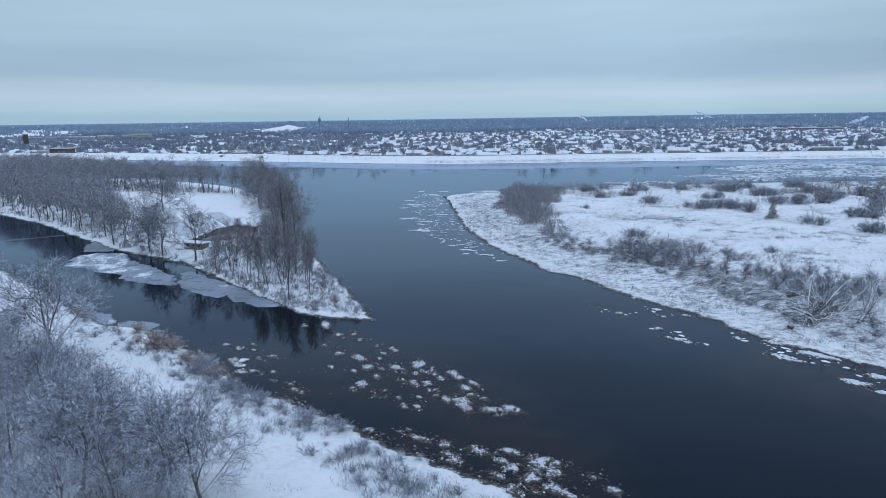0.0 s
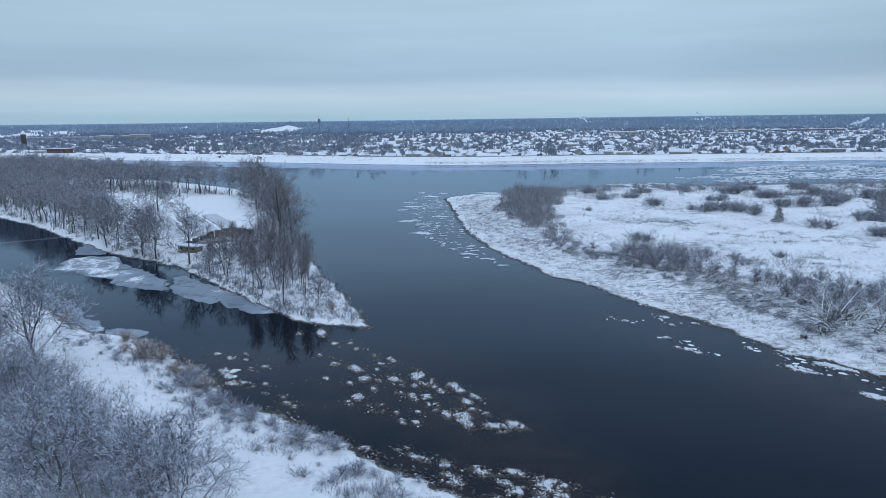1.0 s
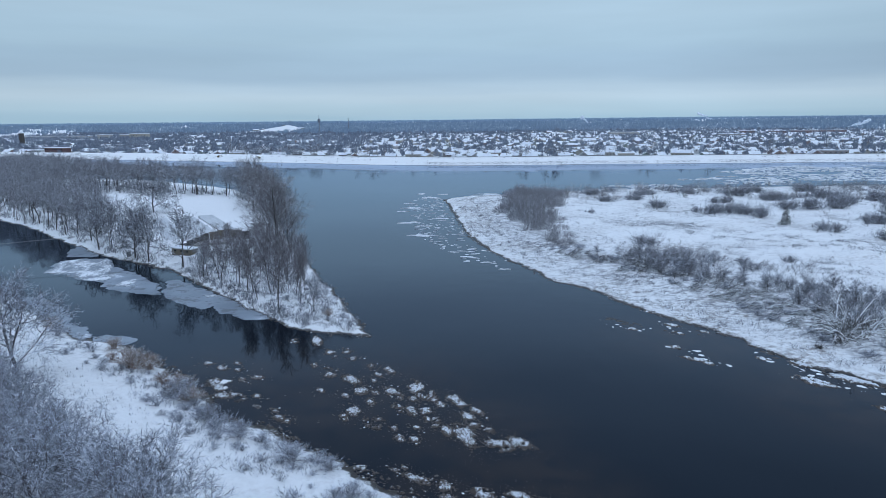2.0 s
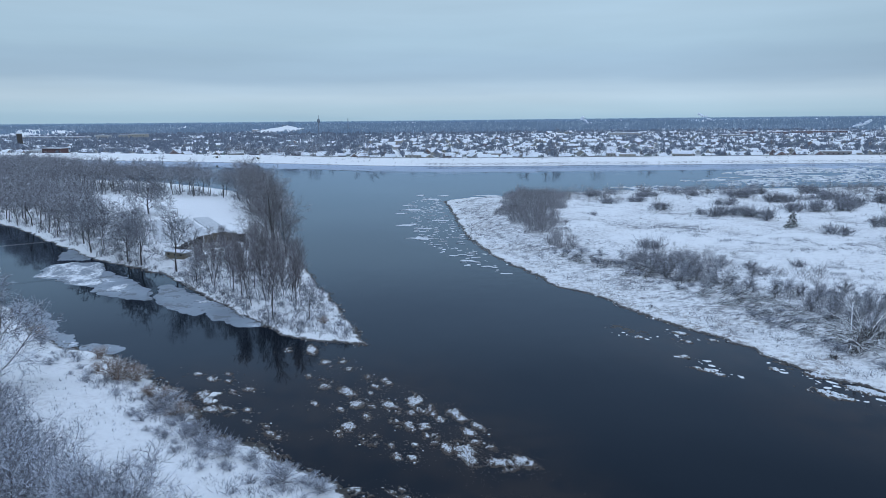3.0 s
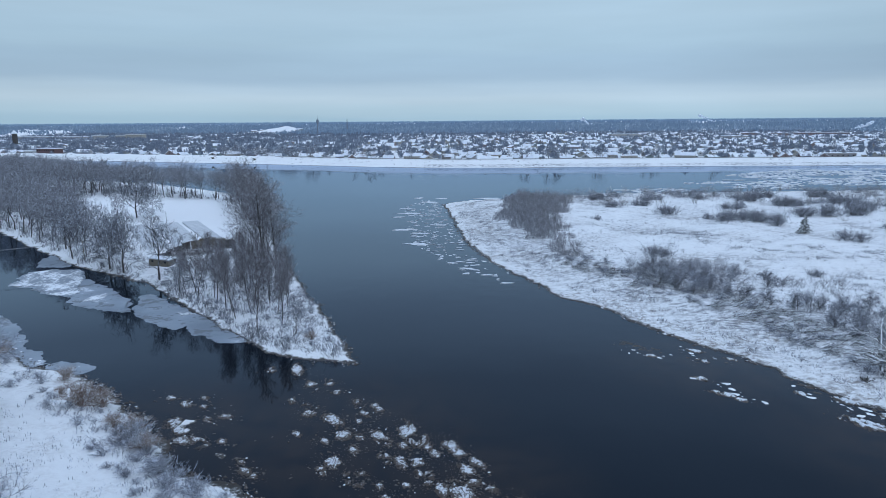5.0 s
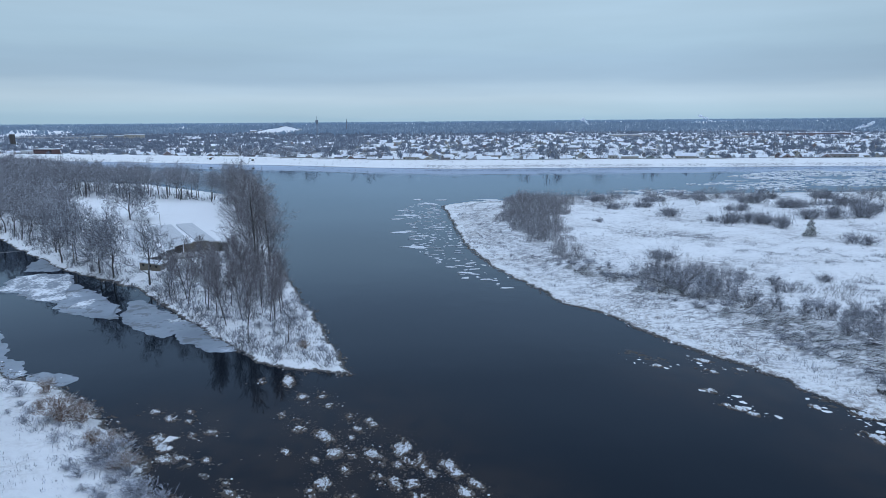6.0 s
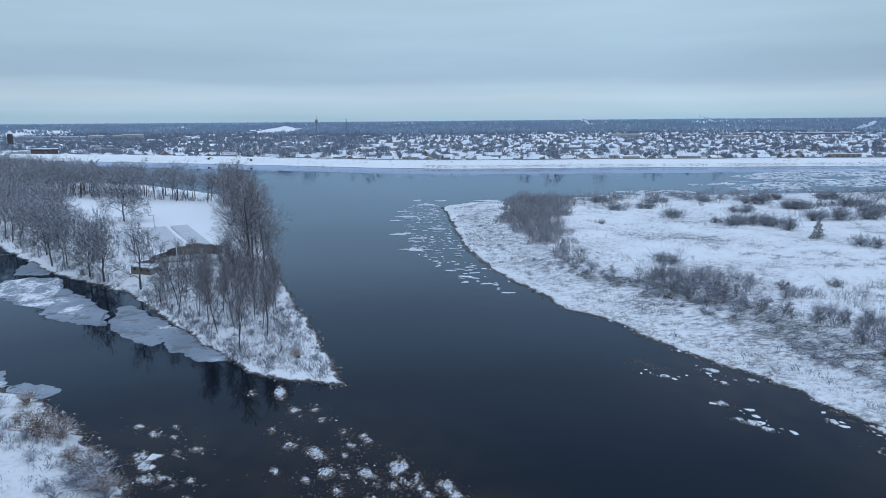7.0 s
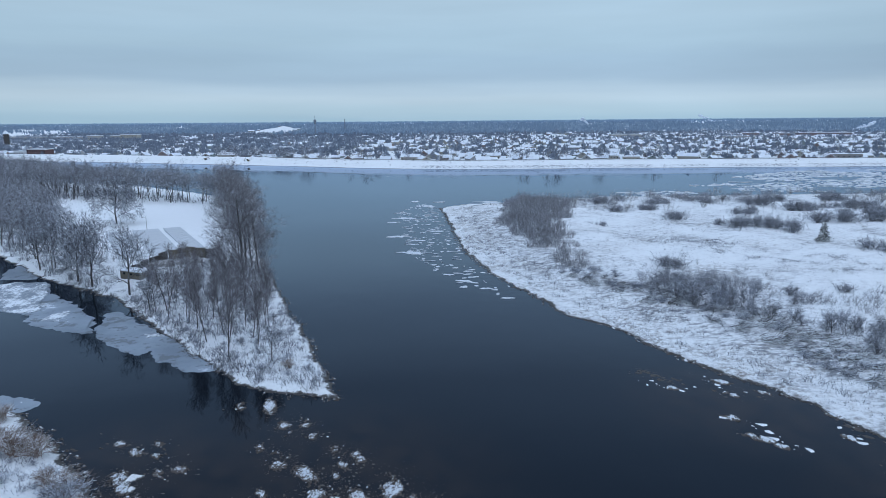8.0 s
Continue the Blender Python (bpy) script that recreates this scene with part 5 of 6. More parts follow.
for x, y in scatter(rnd, [(-20, 320), (-15, 270), (-10, 228), (4, 190), (14, 182), (6, 226), (1, 280), (-3, 335), (-12, 352)], 2.0, 420):
    floe(x, y, rnd.uniform(0.2, 1.3), rnd.uniform(0.15, 0.6), rnd.uniform(-30, 30))

def crumbs(name, label, category, spots, low, high, flat, mat, seed):
    """Small broken pieces, each a ragged little heap with a blunt top."""
    r = np.random.RandomState(seed)
    P = np.array(spots, float)
    n = len(P)
    q = low + (high - low) * r.uniform(0, 1, n) ** 2.4
    V, F = ragged(r, P[:, 0], P[:, 1], q, flat * q * r.uniform(0.6, 1.5, n))
    thing(name, label, category, kind="stuff", me=mesh(name, V.tolist(), F.tolist(), mat))


pieces, beds = [], []
for x, y, r in CLUMPS:
    for j in range(34):
        a, f = rnd.uniform(0, 6.283), abs(rnd.gauss(0, 1))
        (pieces if j < 13 else beds).append((x + 1.7 * f * math.cos(a) - 0.6 * f * math.sin(a), y + 1.2 * f * math.sin(a)))
crumbs("snowy_pebbles", "snow-dusted pebbles and grass tufts breaking the shallow water", "pebbles", pieces, 0.05, 0.24, 0.5, M_MOUND, 2)
crumbs("brown_pebbles", "brown stones and weed just breaking the shallow water", "pebbles", beds, 0.06, 0.3, 0.2, M_STONE, 4)
bits = scatter(rnd, [(-20, 322), (-15, 270), (-10, 228), (4, 190), (14, 180), (8, 226), (2, 280), (-2, 335), (-12, 354)], 1.1, 1500, lambda x, y: float(value_noise(np.array([x]), np.array([y]), 14, 91, 2)[0]) > -0.15)
shards = []
for ax, ay, bx, by, n, spread in ((40, 120, 45, 110, 26, 0.6), (42, 132, 46, 126, 18, 0.8), (32, 132, 37, 128, 14, 1.0), (53, 114, 68, 92, 60, 1.6), (12, 205, 44, 138, 160, 1.0), (-110, 150, -60, 121, 90, 0.9)):
    for j in range(n):
        f = rnd.random()
        shards.append((ax + (bx - ax) * f + rnd.gauss(0, spread), ay + (by - ay) * f + rnd.gauss(0, spread)))
crumbs("ice_crumbs", "crumbs of broken ice drifting beside the island", "ice", bits, 0.12, 0.85, 0.14, M_ICE, 3)
crumbs("ice_shards", "ragged scraps of ice and snow at the water's edge", "ice", shards, 0.08, 0.75, 0.14, M_TUSSOCK_WHITE, 7)

def edge_spots(outline, count, wide, seed):
    """Spots close to the water line of an outline."""
    r = np.random.RandomState(seed)
    A = np.array(outline, float)
    leg = np.hypot(*(A[1:] - A[:-1]).T)
    k = r.choice(len(leg), count, p=leg / leg.sum())
    P = A[k] + (A[k + 1] - A[k]) * r.uniform(0, 1, (count, 1)) + r.normal(0, wide, (count, 2))
    z = land(P[:, 0], P[:, 1])
    return P[(z > -0.16) & (z < 0.2)].tolist()


rim = edge_spots([(-90, 189), (-65, 168), (-48, 149), (-36, 135), (-22, 125.5), (-13.5, 124), (-17, 131), (-25, 151), (-38, 182), (-49, 209)], 2600, 1.0, 31)
rim += edge_spots(ISLAND[1:16], 6000, 1.3, 32) + edge_spots(NEAR_BANK[5:20], 5000, 1.5, 33)
crumbs("shore_clods", "frozen clods, stones and snow along the water's edge", "clods", rim, 0.05, 0.30, 0.5, M_MOUND, 8)

weeds = [(32.5 + 1.4 * f + rnd.gauss(0, 0.8), 135.5 - 1.6 * f + rnd.gauss(0, 0.6)) for f in (0, 1, 2, 3) for _ in range(22)] + [(rnd.uniform(40, 49), rnd.uniform(123, 135)) for _ in range(50)] \
    + [(53 + 13 * f + rnd.gauss(0.8, 0.7), 116 - 20 * f + rnd.gauss(0.8, 0.7)) for f in (k / 110 for k in range(110))]
crumbs("river_weed", "dark brown weed lying in the shallow water", "weed", weeds, 0.15, 0.8, 0.05, M_WEED, 6)

# young ice along the side channel
def ice_sheet(outline, label, mat, z):
    n = len(outline)
    pts = []
    for k in range(n):
        a, b = Vector(outline[k]), Vector(outline[(k + 1) % n])
        for j in range(16):
            p = a.lerp(b, j / 16)
            pts.append((p.x + 1.3 * noise.noise((p.x * 0.35, p.y * 0.35, 3)) + 0.6 * noise.noise((p.x * 1.3, p.y * 1.3, 5)), p.y + 1.3 * noise.noise((p.x * 0.35, p.y * 0.35, 8)) + 0.6 * noise.noise((p.x * 1.3, p.y * 1.3, 2)), z))
    m = len(pts)
    V = pts + [(x, y, z - 0.1) for x, y, _ in pts]
    F = [tuple(range(m))] + [(k + m, (k + 1) % m + m, (k + 1) % m, k) for k in range(m)]
    return thing("ice_sheet", label, "ice", "ice sheets", me=mesh("ice_sheet", V, F, mat))


ice_sheet([(-107.5, 175.4), (-112.8, 191.5), (-108, 194.3), (-100, 194.2), (-92, 183.6), (-86, 177.6), (-82, 174.8), (-75, 166.8), (-70.4, 162), (-67, 153.8), (-72.4, 155), (-80, 158.2), (-85.2, 162), (-86, 165.8), (-94.7, 169.4), (-102, 174.8)],
          "sheet of grey ice in the side channel", M_GREY_ICE, 0.03)
ice_sheet([(-107.5, 176), (-112, 190.8), (-107.8, 193.4), (-100, 193.2), (-92.4, 182.4), (-90, 175), (-86.6, 171), (-87.5, 167.6), (-91, 168), (-95.4, 170.9), (-101, 175.6)], "drifted snow lying on the grey ice", M_DRIFT, 0.12)
ice_sheet([(-82, 161.5), (-82, 167), (-80, 169.2), (-78.4, 166.3), (-78.6, 162)], "small drift of snow on the grey ice", M_DRIFT, 0.11)
ice_sheet([(-66.1, 153), (-68, 159.6), (-70.4, 166.8), (-69, 168.6), (-64.3, 164), (-58.8, 159), (-54, 155), (-49, 150.5), (-42.6, 145), (-36.8, 140.5), (-35, 135), (-41, 135.4), (-47, 139.7), (-51, 144.3), (-52.4, 142.2), (-56, 144.3), (-60.7, 148)],
          "grey ice shelf along the peninsula's shore", M_GREY_ICE, 0.032)
ice_sheet([(-57.5, 153.4), (-55, 155.0), (-52.5, 153.2), (-55, 152)], "streak of snow on the grey ice shelf", M_DRIFT, 0.11)
ice_sheet([(-98, 153), (-92.4, 151.6), (-85, 145), (-78.6, 137.6), (-74.4, 131.8), (-69.7, 128.5), (-66, 125), (-70, 121), (-80, 126), (-96, 143)], "pale ice shelf along the near bank", M_GREY_ICE, 0.034)
ice_sheet([(-66.2, 123.4), (-65, 125.4), (-59.1, 124.3), (-57.6, 122), (-59.5, 117.5), (-64.2, 118.5)], "small pale ice shelf along the near bank", M_GREY_ICE, 0.038)
ice_sheet([(-113.9, 197), (-119.4, 208.6), (-119.5, 214.5), (-107.8, 206.2), (-105, 197.2)], "small grey ice sheet by the wooded bank", M_GREY_ICE, 0.036)


def ice_field():
    """Drifting ice beyond the island."""
    r = random.Random(3)
    V, F = [], []
    outline = [(92, 398), (125, 403), (158, 446), (205, 498), (286, 555), (420, 566), (420, 392), (226, 384), (150, 377), (78, 370)]
    for x, y in scatter(r, outline, 3.4, 15000, lambda x, y: in_sight(x, y) and float(value_noise(np.array([x]), np.array([y / 0.6]), 38, 57, 3)[0]) > -0.02):
        n, a, b, t = 7, 0.7 + 5.5 * r.random() ** 2.5, r.uniform(0.6, 1.9), r.uniform(-0.3, 0.45)
        k, z1 = len(V), r.uniform(0.08, 0.4)
        shape = [r.uniform(0.6, 1.2) for _ in range(n)]
        for z, f in ((-0.05, 1.0), (z1, 0.94)):
            for i in range(n):
                u, v = a * f * shape[i] * math.cos(6.283 * i / n), b * f * shape[i] * math.sin(6.283 * i / n)
                V.append((x + u * math.cos(t) - v * math.sin(t), y + u * math.sin(t) + v * math.cos(t), z))
        F += [(k + i, k + (i + 1) % n, k + n + (i + 1) % n, k + n + i) for i in range(n)] + [tuple(k + n + i for i in range(n))]
    thing("drifting_ice", "field of broken snow-covered ice floes on the wide river", "ice floes", kind="stuff", me=mesh("drifting_ice", V, F, M_ROOF_SNOW))


ice_field()


# ---- open-air stage in the clearing ----
def seating():
    root = thing("bench_field", "frosted rows of benches with snowy aisles facing a stage", "benches")
    ax = Vector((-0.52, 0.85, 0)).normalized()
    cross = Vector((ax.y, -ax.x, 0))
    rows = 37
    root.matrix_basis = pose(-81, 210.5, ground_at(-86, 225) + 0.05, 0, 0, math.degrees(math.atan2(cross.y, cross.x)))
    blocks = ((-7.5, -0.8), (0.8, 9.0), (10.6, 16.2))
    for a, b in blocks:
        for k in range(rows):
            h = 0.01 * k
            me = box_mesh("bench_row", M_BENCH, (a, b, 3 + k * 1.3, 3 + k * 1.3 + 0.85, h + 0.16, h + 0.26), (a + 0.1, a + 0.25, 3.2 + k * 1.3, 3.6 + k * 1.3, -0.3, h + 0.16), (b - 0.25, b - 0.1, 3.2 + k * 1.3, 3.6 + k * 1.3, -0.3, h + 0.16))
            part("bench_row", me, root)


def stage_wall():
    root = thing("stage_backdrop", "weathered folding wooden backdrop wall of an open-air stage", "stage")
    z = ground_at(-77, 208)
    spots = [(-79.5, 196.0, 1.2, True), (-78.4, 199.5, 1.5, True), (-77.6, 203.0, 1.8, True), (-76.8, 207.0, 2.2, True), (-75.6, 210.2, 2.4, False), (-73.6, 211.6, 2.8, False), (-71.2, 211.8, 3.1, False),
             (-68.8, 212, 2.7, False), (-66.2, 212.2, 2.4, True), (-63.4, 212.4, 2.2, True)]
    for i, ((x, y, h, dark), (u, v, _, _)) in enumerate(zip(spots[:-1], spots[1:])):
        w = math.hypot(u - x, v - y)
        me = box_mesh("panel", M_DARKBOARD if dark else M_BOARD, (0, w * 1.02, -0.12, 0.12, -0.4, h), *[(w * j / 5 + 0.03, w * j / 5 + 0.12, -0.18, -0.12, -0.3, h - 0.05) for j in range(5)], (-0.05, w * 1.05, -0.22, 0.2, h, h + 0.08))
        part("panel", me, root, m=pose(x, y, z, 0, 0, math.degrees(math.atan2(v - y, u - x)) + (8 if i % 2 else -8)))
    part("platform", box_mesh("platform", M_CONCRETE, (-7, 7, -2.5, 3.5, -0.5, 0.5)), root, m=pose(-72, 205, z, 0, 0, 28))


def stage_hut():
    root = thing("stage_hut", "low timber back room of the stage, snow on its roof", "hut")
    root.matrix_basis = pose(-76.5, 192.5, ground_at(-76.5, 192.5), 0, 0, -24)
    part("wall", box_mesh("wall", M_BOARD, (-3.6, 3.6, -1.4, 1.4, -0.6, 1.5)), root)
    part("roof", box_mesh("roof", M_SNOW, (-3.9, 3.9, -1.7, 1.7, 1.504, 1.78)), root, "flat roof under snow")
    for x in (-2.2, 0.2, 2.4):
        part("window", box_mesh("window", M_GLASS, (x - 0.35, x + 0.35, -1.45, -1.39, 0.6, 1.1)), root)


seating()
stage_wall()
stage_hut()


# ---- town behind the embankment ----
def house_prototype(seed, paint, length, depth, wall, rise, name="house", label="small snow-roofed house with gable roof behind the embankment", group="houses of the town"):
    r = random.Random(seed)
    root = thing(name, label, "house", group)
    L, D = length / 2, depth / 2
    V = [(-L, -D, -1), (L, -D, -1), (L, D, -1), (-L, D, -1), (-L, -D, wall), (L, -D, wall), (L, D, wall), (-L, D, wall), (-L, 0, wall + rise), (L, 0, wall + rise)]
    F = [(0, 1, 5, 4), (1, 2, 6, 9, 5), (2, 3, 7, 6), (3, 0, 4, 8, 7)]
    part("wall", mesh("wall", V, F, paint), root)
    e, k = 0.45, rise / D
    V = []
    for t in (0.02, 0.34):
        V += [(-L - e, -D - e, wall - e * k + t), (L + e, -D - e, wall - e * k + t), (L + e, 0, wall + rise + t), (-L - e, 0, wall + rise + t), (L + e, D + e, wall - e * k + t), (-L - e, D + e, wall - e * k + t)]
    F = [(0, 3, 2, 1), (3, 5, 4, 2), (6, 7, 8, 9), (9, 8, 10, 11), (0, 1, 7, 6), (4, 5, 11, 10), (1, 2, 8, 7), (2, 4, 10, 8), (3, 0, 6, 9), (5, 3, 9, 11)]
    part("roof", mesh("roof", V, F, M_ROOF_SNOW), root, "snow-covered gable roof")
    cx = r.uniform(-L * 0.5, L * 0.5)
    part("chimney", box_mesh("chimney", M_CHIMNEY, (cx - 0.35, cx + 0.35, -0.4, 0.4, wall + rise - 0.8, wall + rise + 1.1)), root)
    n = max(2, int(length / 3))
    for i in range(n):
        x = -L + (i + 0.5) * length / n
        part("window", box_mesh("window", M_GLASS, (x - 0.5, x + 0.5, -D - 0.05, -D + 0.05, 1.0, 2.2)), root)
    part("window", box_mesh("window", M_GLASS, (-L - 0.05, -L + 0.05, -0.5, 0.5, wall, wall + 1.1)), root)
    return root


rnd = random.Random(77)
SIZES = ((12, 9, 2.4, 2.7), (15, 10, 2.6, 3.0), (10, 8, 2.3, 2.3), (17, 10, 3.6, 2.4), (13, 9.5, 2.6, 3.4), (10, 7, 2.2, 1.6))
HOUSES = [house_prototype(i, HOUSE_PAINT[i], *SIZES[i]) for i in range(6)]


def behind(x, y):
    return inside_by(np.array([x]), np.array([y]), FAR_BANK)[0]


def town_house(x, y, k=None, size=1.0):
    plant(HOUSES[rnd.randrange(6) if k is None else k], x, y, size, radians(rnd.choice((0, 12, -15, 8, 90, 65)) + rnd.gauss(0, 14)))


front = scatter(rnd, [(-560, 760), (-180, 672), (-10, 610), (120, 614), (420, 625), (470, 800), (-60, 800), (-200, 850), (-620, 960)], 17, 2600, lambda x, y: behind(x, y) > 38 + 10 * rnd.random() and (x > -120 or rnd.random() < (0.55 if behind(x, y) < 75 else 0.25)))
for x, y in front[:270]:
    town_house(x, y, None, rnd.uniform(0.75, 1.1))


def far_houses():
    V, F, mats = [], [], []
    r = random.Random(4)
    spots = front[270:] + scatter(r, [(-900, 980), (-200, 850), (470, 800), (900, 1000), (1000, 1600), (100, 1450), (-350, 1450), (-1000, 1700)], 19, 5200, lambda x, y: x > -60 + r.gauss(0, 60) or r.random() < 0.12) \
        + scatter(r, [(-1100, 2000), (-350, 1450), (100, 1450), (1000, 1600), (1250, 2100)], 42, 420)
    for x, y in spots:
        z, t = ground_at(x, y), radians(r.choice((0, 0, 15, 90)) + r.gauss(0, 15))
        L, D, h, g = r.uniform(4.5, 9), r.uniform(3.6, 5.5), r.uniform(2.4, 4.2), r.uniform(1.8, 3.2)
        k, c, s = len(V), math.cos(t), math.sin(t)
        for u, v, w in ((-L, -D, -1), (L, -D, -1), (L, D, -1), (-L, D, -1), (-L, -D, h), (L, -D, h), (L, D, h), (-L, D, h), (-L, 0, h + g), (L, 0, h + g)):
            V.append((x + u * c - v * s, y + u * s + v * c, z + w))
        for f in ((0, 1, 5, 4), (1, 2, 6, 9, 5), (2, 3, 7, 6), (3, 0, 4, 8, 7)):
            F.append([k + i for i in f])
            mats.append(1 + int(L * 10) % 6)
        for f in ((4, 5, 9, 8), (6, 7, 8, 9)):
            F.append([k + i for i in f])
            mats.append(0)
    me = mesh("far_houses", V, F, [M_ROOF_SNOW] + HOUSE_PAINT)
    me.polygons.foreach_set("material_index", mats)
    thing("far_houses", "distant snow-roofed houses spread through the town", "houses", kind="stuff", me=me)


far_houses()


def tree_cloud(name, label, spots, low, high, sides, mat, seed, blade=1.0):
    """Far trees, each a rounded ragged crown of small upright strokes round a stem."""
    r = np.random.RandomState(seed)
    P = np.array(spots, float)
    n = len(P)
    z, h = land(P[:, 0], P[:, 1]), r.uniform(low, high, n)
    w = h * r.uniform(0.26, 0.42, n)
    d = r.normal(0, 1, (n, sides, 3))
    d *= (r.uniform(0, 1, (n, sides)) ** 0.4 / np.linalg.norm(d, axis=2))[..., None]
    C = np.stack([P[:, 0, None] + w[:, None] * d[..., 0], P[:, 1, None] + w[:, None] * d[..., 1], (z + 0.56 * h)[:, None] + 0.46 * h[:, None] * d[..., 2]], -1)
    s = blade * h[:, None] * r.uniform(0.06, 0.13, (n, sides))
    lean = r.normal(0, 0.35, (n, sides)) + 0.8 * d[..., 0]
    half = 0.42 * s
    T = np.stack([C + np.stack([-half, 0 * s, -s], -1), C + np.stack([half, r.normal(0, 0.3, s.shape) * s, -0.7 * s], -1), C + np.stack([lean * s, r.normal(0, 0.4, s.shape) * s, 1.5 * s], -1)], 2)
    V = T.reshape(-1, 3)
    thing(name, label, "woods", kind="stuff", me=mesh(name, V.tolist(), np.arange(len(V)).reshape(-1, 3).tolist(), mat))


rnd = random.Random(9)
woods = scatter(rnd, [(-2100, 2900), (-1400, 1800), (-700, 1700), (-250, 1560), (150, 1600), (700, 1680), (1350, 1680), (2100, 2900)], 10, 42000, lambda x, y: not (-580 < x < -420 and y < 1960) and float(value_noise(np.array([x]), np.array([y]), 160, 71, 2)[0]) < 0.27)
tree_cloud("near_woods", "frosted pine woods, paled by painted haze, rising behind the town", woods, 8, 13, 12, M_FOREST, 1, 2.4)
ridge = scatter(rnd, [(-3400, 4700), (-1900, 2650), (1900, 2650), (3400, 4700)], 20, 26000)
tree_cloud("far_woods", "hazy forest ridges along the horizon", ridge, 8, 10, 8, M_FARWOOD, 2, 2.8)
GARDEN = [prototype("garden_tree", "broad bare garden tree beside the embankment houses", "tree", "town trees", broad_tree(s, 11, 0.5, 3.0), M_BARK, M_TWIG) for s in (84, 85)]
TOWN = [prototype("garden_tree", "bare garden tree among the houses of the town", "tree", "town trees", slender_tree(s, 10, 0.5), M_BARK, M_TWIG) for s in (81, 82, 83)]
for x, y in scatter(rnd, [(-600, 800), (-180, 680), (-10, 612), (430, 630), (470, 760), (-80, 760), (-600, 900)], 15, 900, lambda x, y: behind(x, y) > 37)[:210]:
    plant(rnd.choice(TOWN if rnd.random() < 0.5 else GARDEN), x, y, rnd.uniform(0.5, 1.0), rnd.uniform(0, 6.28))
mid = scatter(rnd, [(-900, 1000), (-560, 770), (-180, 690), (430, 640), (1000, 980), (1000, 1720), (-1000, 1850)], 9.5, 18000, lambda x, y: behind(x, y) > 55 and (x < -100 or rnd.random() < (0.45 if x < 250 and y < 1150 else 0.85)))
front_trees = scatter(rnd, [(-560, 765), (-180, 680), (-10, 612), (120, 616), (430, 628), (900, 660), (900, 800), (-80, 780), (-600, 900)], 6.5, 3600, lambda x, y: behind(x, y) > 40 and float(value_noise(np.array([x]), np.array([y]), 30, 33, 2)[0]) > 0.05)
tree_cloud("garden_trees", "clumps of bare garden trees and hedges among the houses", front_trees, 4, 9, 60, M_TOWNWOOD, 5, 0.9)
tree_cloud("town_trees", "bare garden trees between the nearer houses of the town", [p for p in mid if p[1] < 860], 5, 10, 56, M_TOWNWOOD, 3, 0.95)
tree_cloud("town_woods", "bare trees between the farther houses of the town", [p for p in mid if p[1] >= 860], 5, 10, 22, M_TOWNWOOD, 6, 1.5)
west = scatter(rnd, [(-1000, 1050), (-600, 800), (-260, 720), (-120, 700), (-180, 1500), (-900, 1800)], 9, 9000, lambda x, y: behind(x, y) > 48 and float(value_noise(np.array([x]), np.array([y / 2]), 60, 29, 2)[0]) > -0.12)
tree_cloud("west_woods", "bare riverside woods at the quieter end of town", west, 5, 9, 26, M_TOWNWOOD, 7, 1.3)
for x, y in scatter(rnd, [(-235, 690), (-150, 660), (-60, 632), (-60, 650), (-150, 690), (-235, 725)], 5.5, 300, lambda x, y: behind(x, y) > 36 and (x < -140 or rnd.random() < 0.25)):
    plant(rnd.choice(GARDEN), x, y, rnd.uniform(0.7, 1.15), rnd.uniform(0, 6.28))


# old trees on the crest of the embankment, weeds on its slope
for x, s in ((64, 0.9), (68, 1.0), (90, 1.15), (94, 1.2), (98, 0.95), (133, 1.0), (138, 1.1), (181, 0.9), (-128, 1.1), (-133, 1.0), (-88, 0.9), (-70, 1.0), (-66, 0.8), (240, 0.9), (296, 1.0)):
    y = float(np.interp(x, [p[0] for p in FAR_BANK[1:13]], [p[1] for p in FAR_BANK[1:13]])) + 27
    plant(rnd.choice(GARDEN), x, y, s * 0.9, x)
weedy = [(x, y, rnd.uniform(0.4, 1.1), 2.5) for x, y in scatter(rnd, [(-460, 706), (-182, 630), (-70, 588), (-1, 573), (117, 581), (369, 594), (440, 600), (440, 620), (369, 612), (117, 599), (-1, 591), (-70, 606), (-182, 648), (-460, 724)], 4.0, 6000, lambda x, y: clump(x / 3, y) > 0.0)]
brushwood("embankment_weeds", "dead weeds poking through the snow on the embankment", weedy, M_SHRUB, 24, 14, 0.8, 2, 0.06)


# ---- larger buildings and marks of the town ----
def block(name, label, x, y, length, depth, height, mat, rows=2, cols=8, turn=0.0):
    """A flat-roofed building: walls, a snowy roof slab, rows of windows."""
    root = thing(name, label, "building")
    root.matrix_basis = pose(x, y, ground_at(x, y), 0, 0, turn)
    L, D = length / 2, depth / 2
    part("wall", box_mesh("wall", mat, (-L, L, -D, D, -1, height)), root)
    part("roof", box_mesh("roof", M_ROOF_SNOW, (-L - 0.3, L + 0.3, -D - 0.3, D + 0.3, height + 0.004, height + 0.5)), root, "flat roof under snow")
    pane = box_mesh("window", M_GLASS, (-0.6, 0.6, -0.06, 0.06, -0.7, 0.7))
    for i in range(rows):
        for j in range(cols):
            part("window", pane, root, m=pose(-L + (j + 0.5) * length / cols, -D, (i + 0.55) * height / rows))
    return root


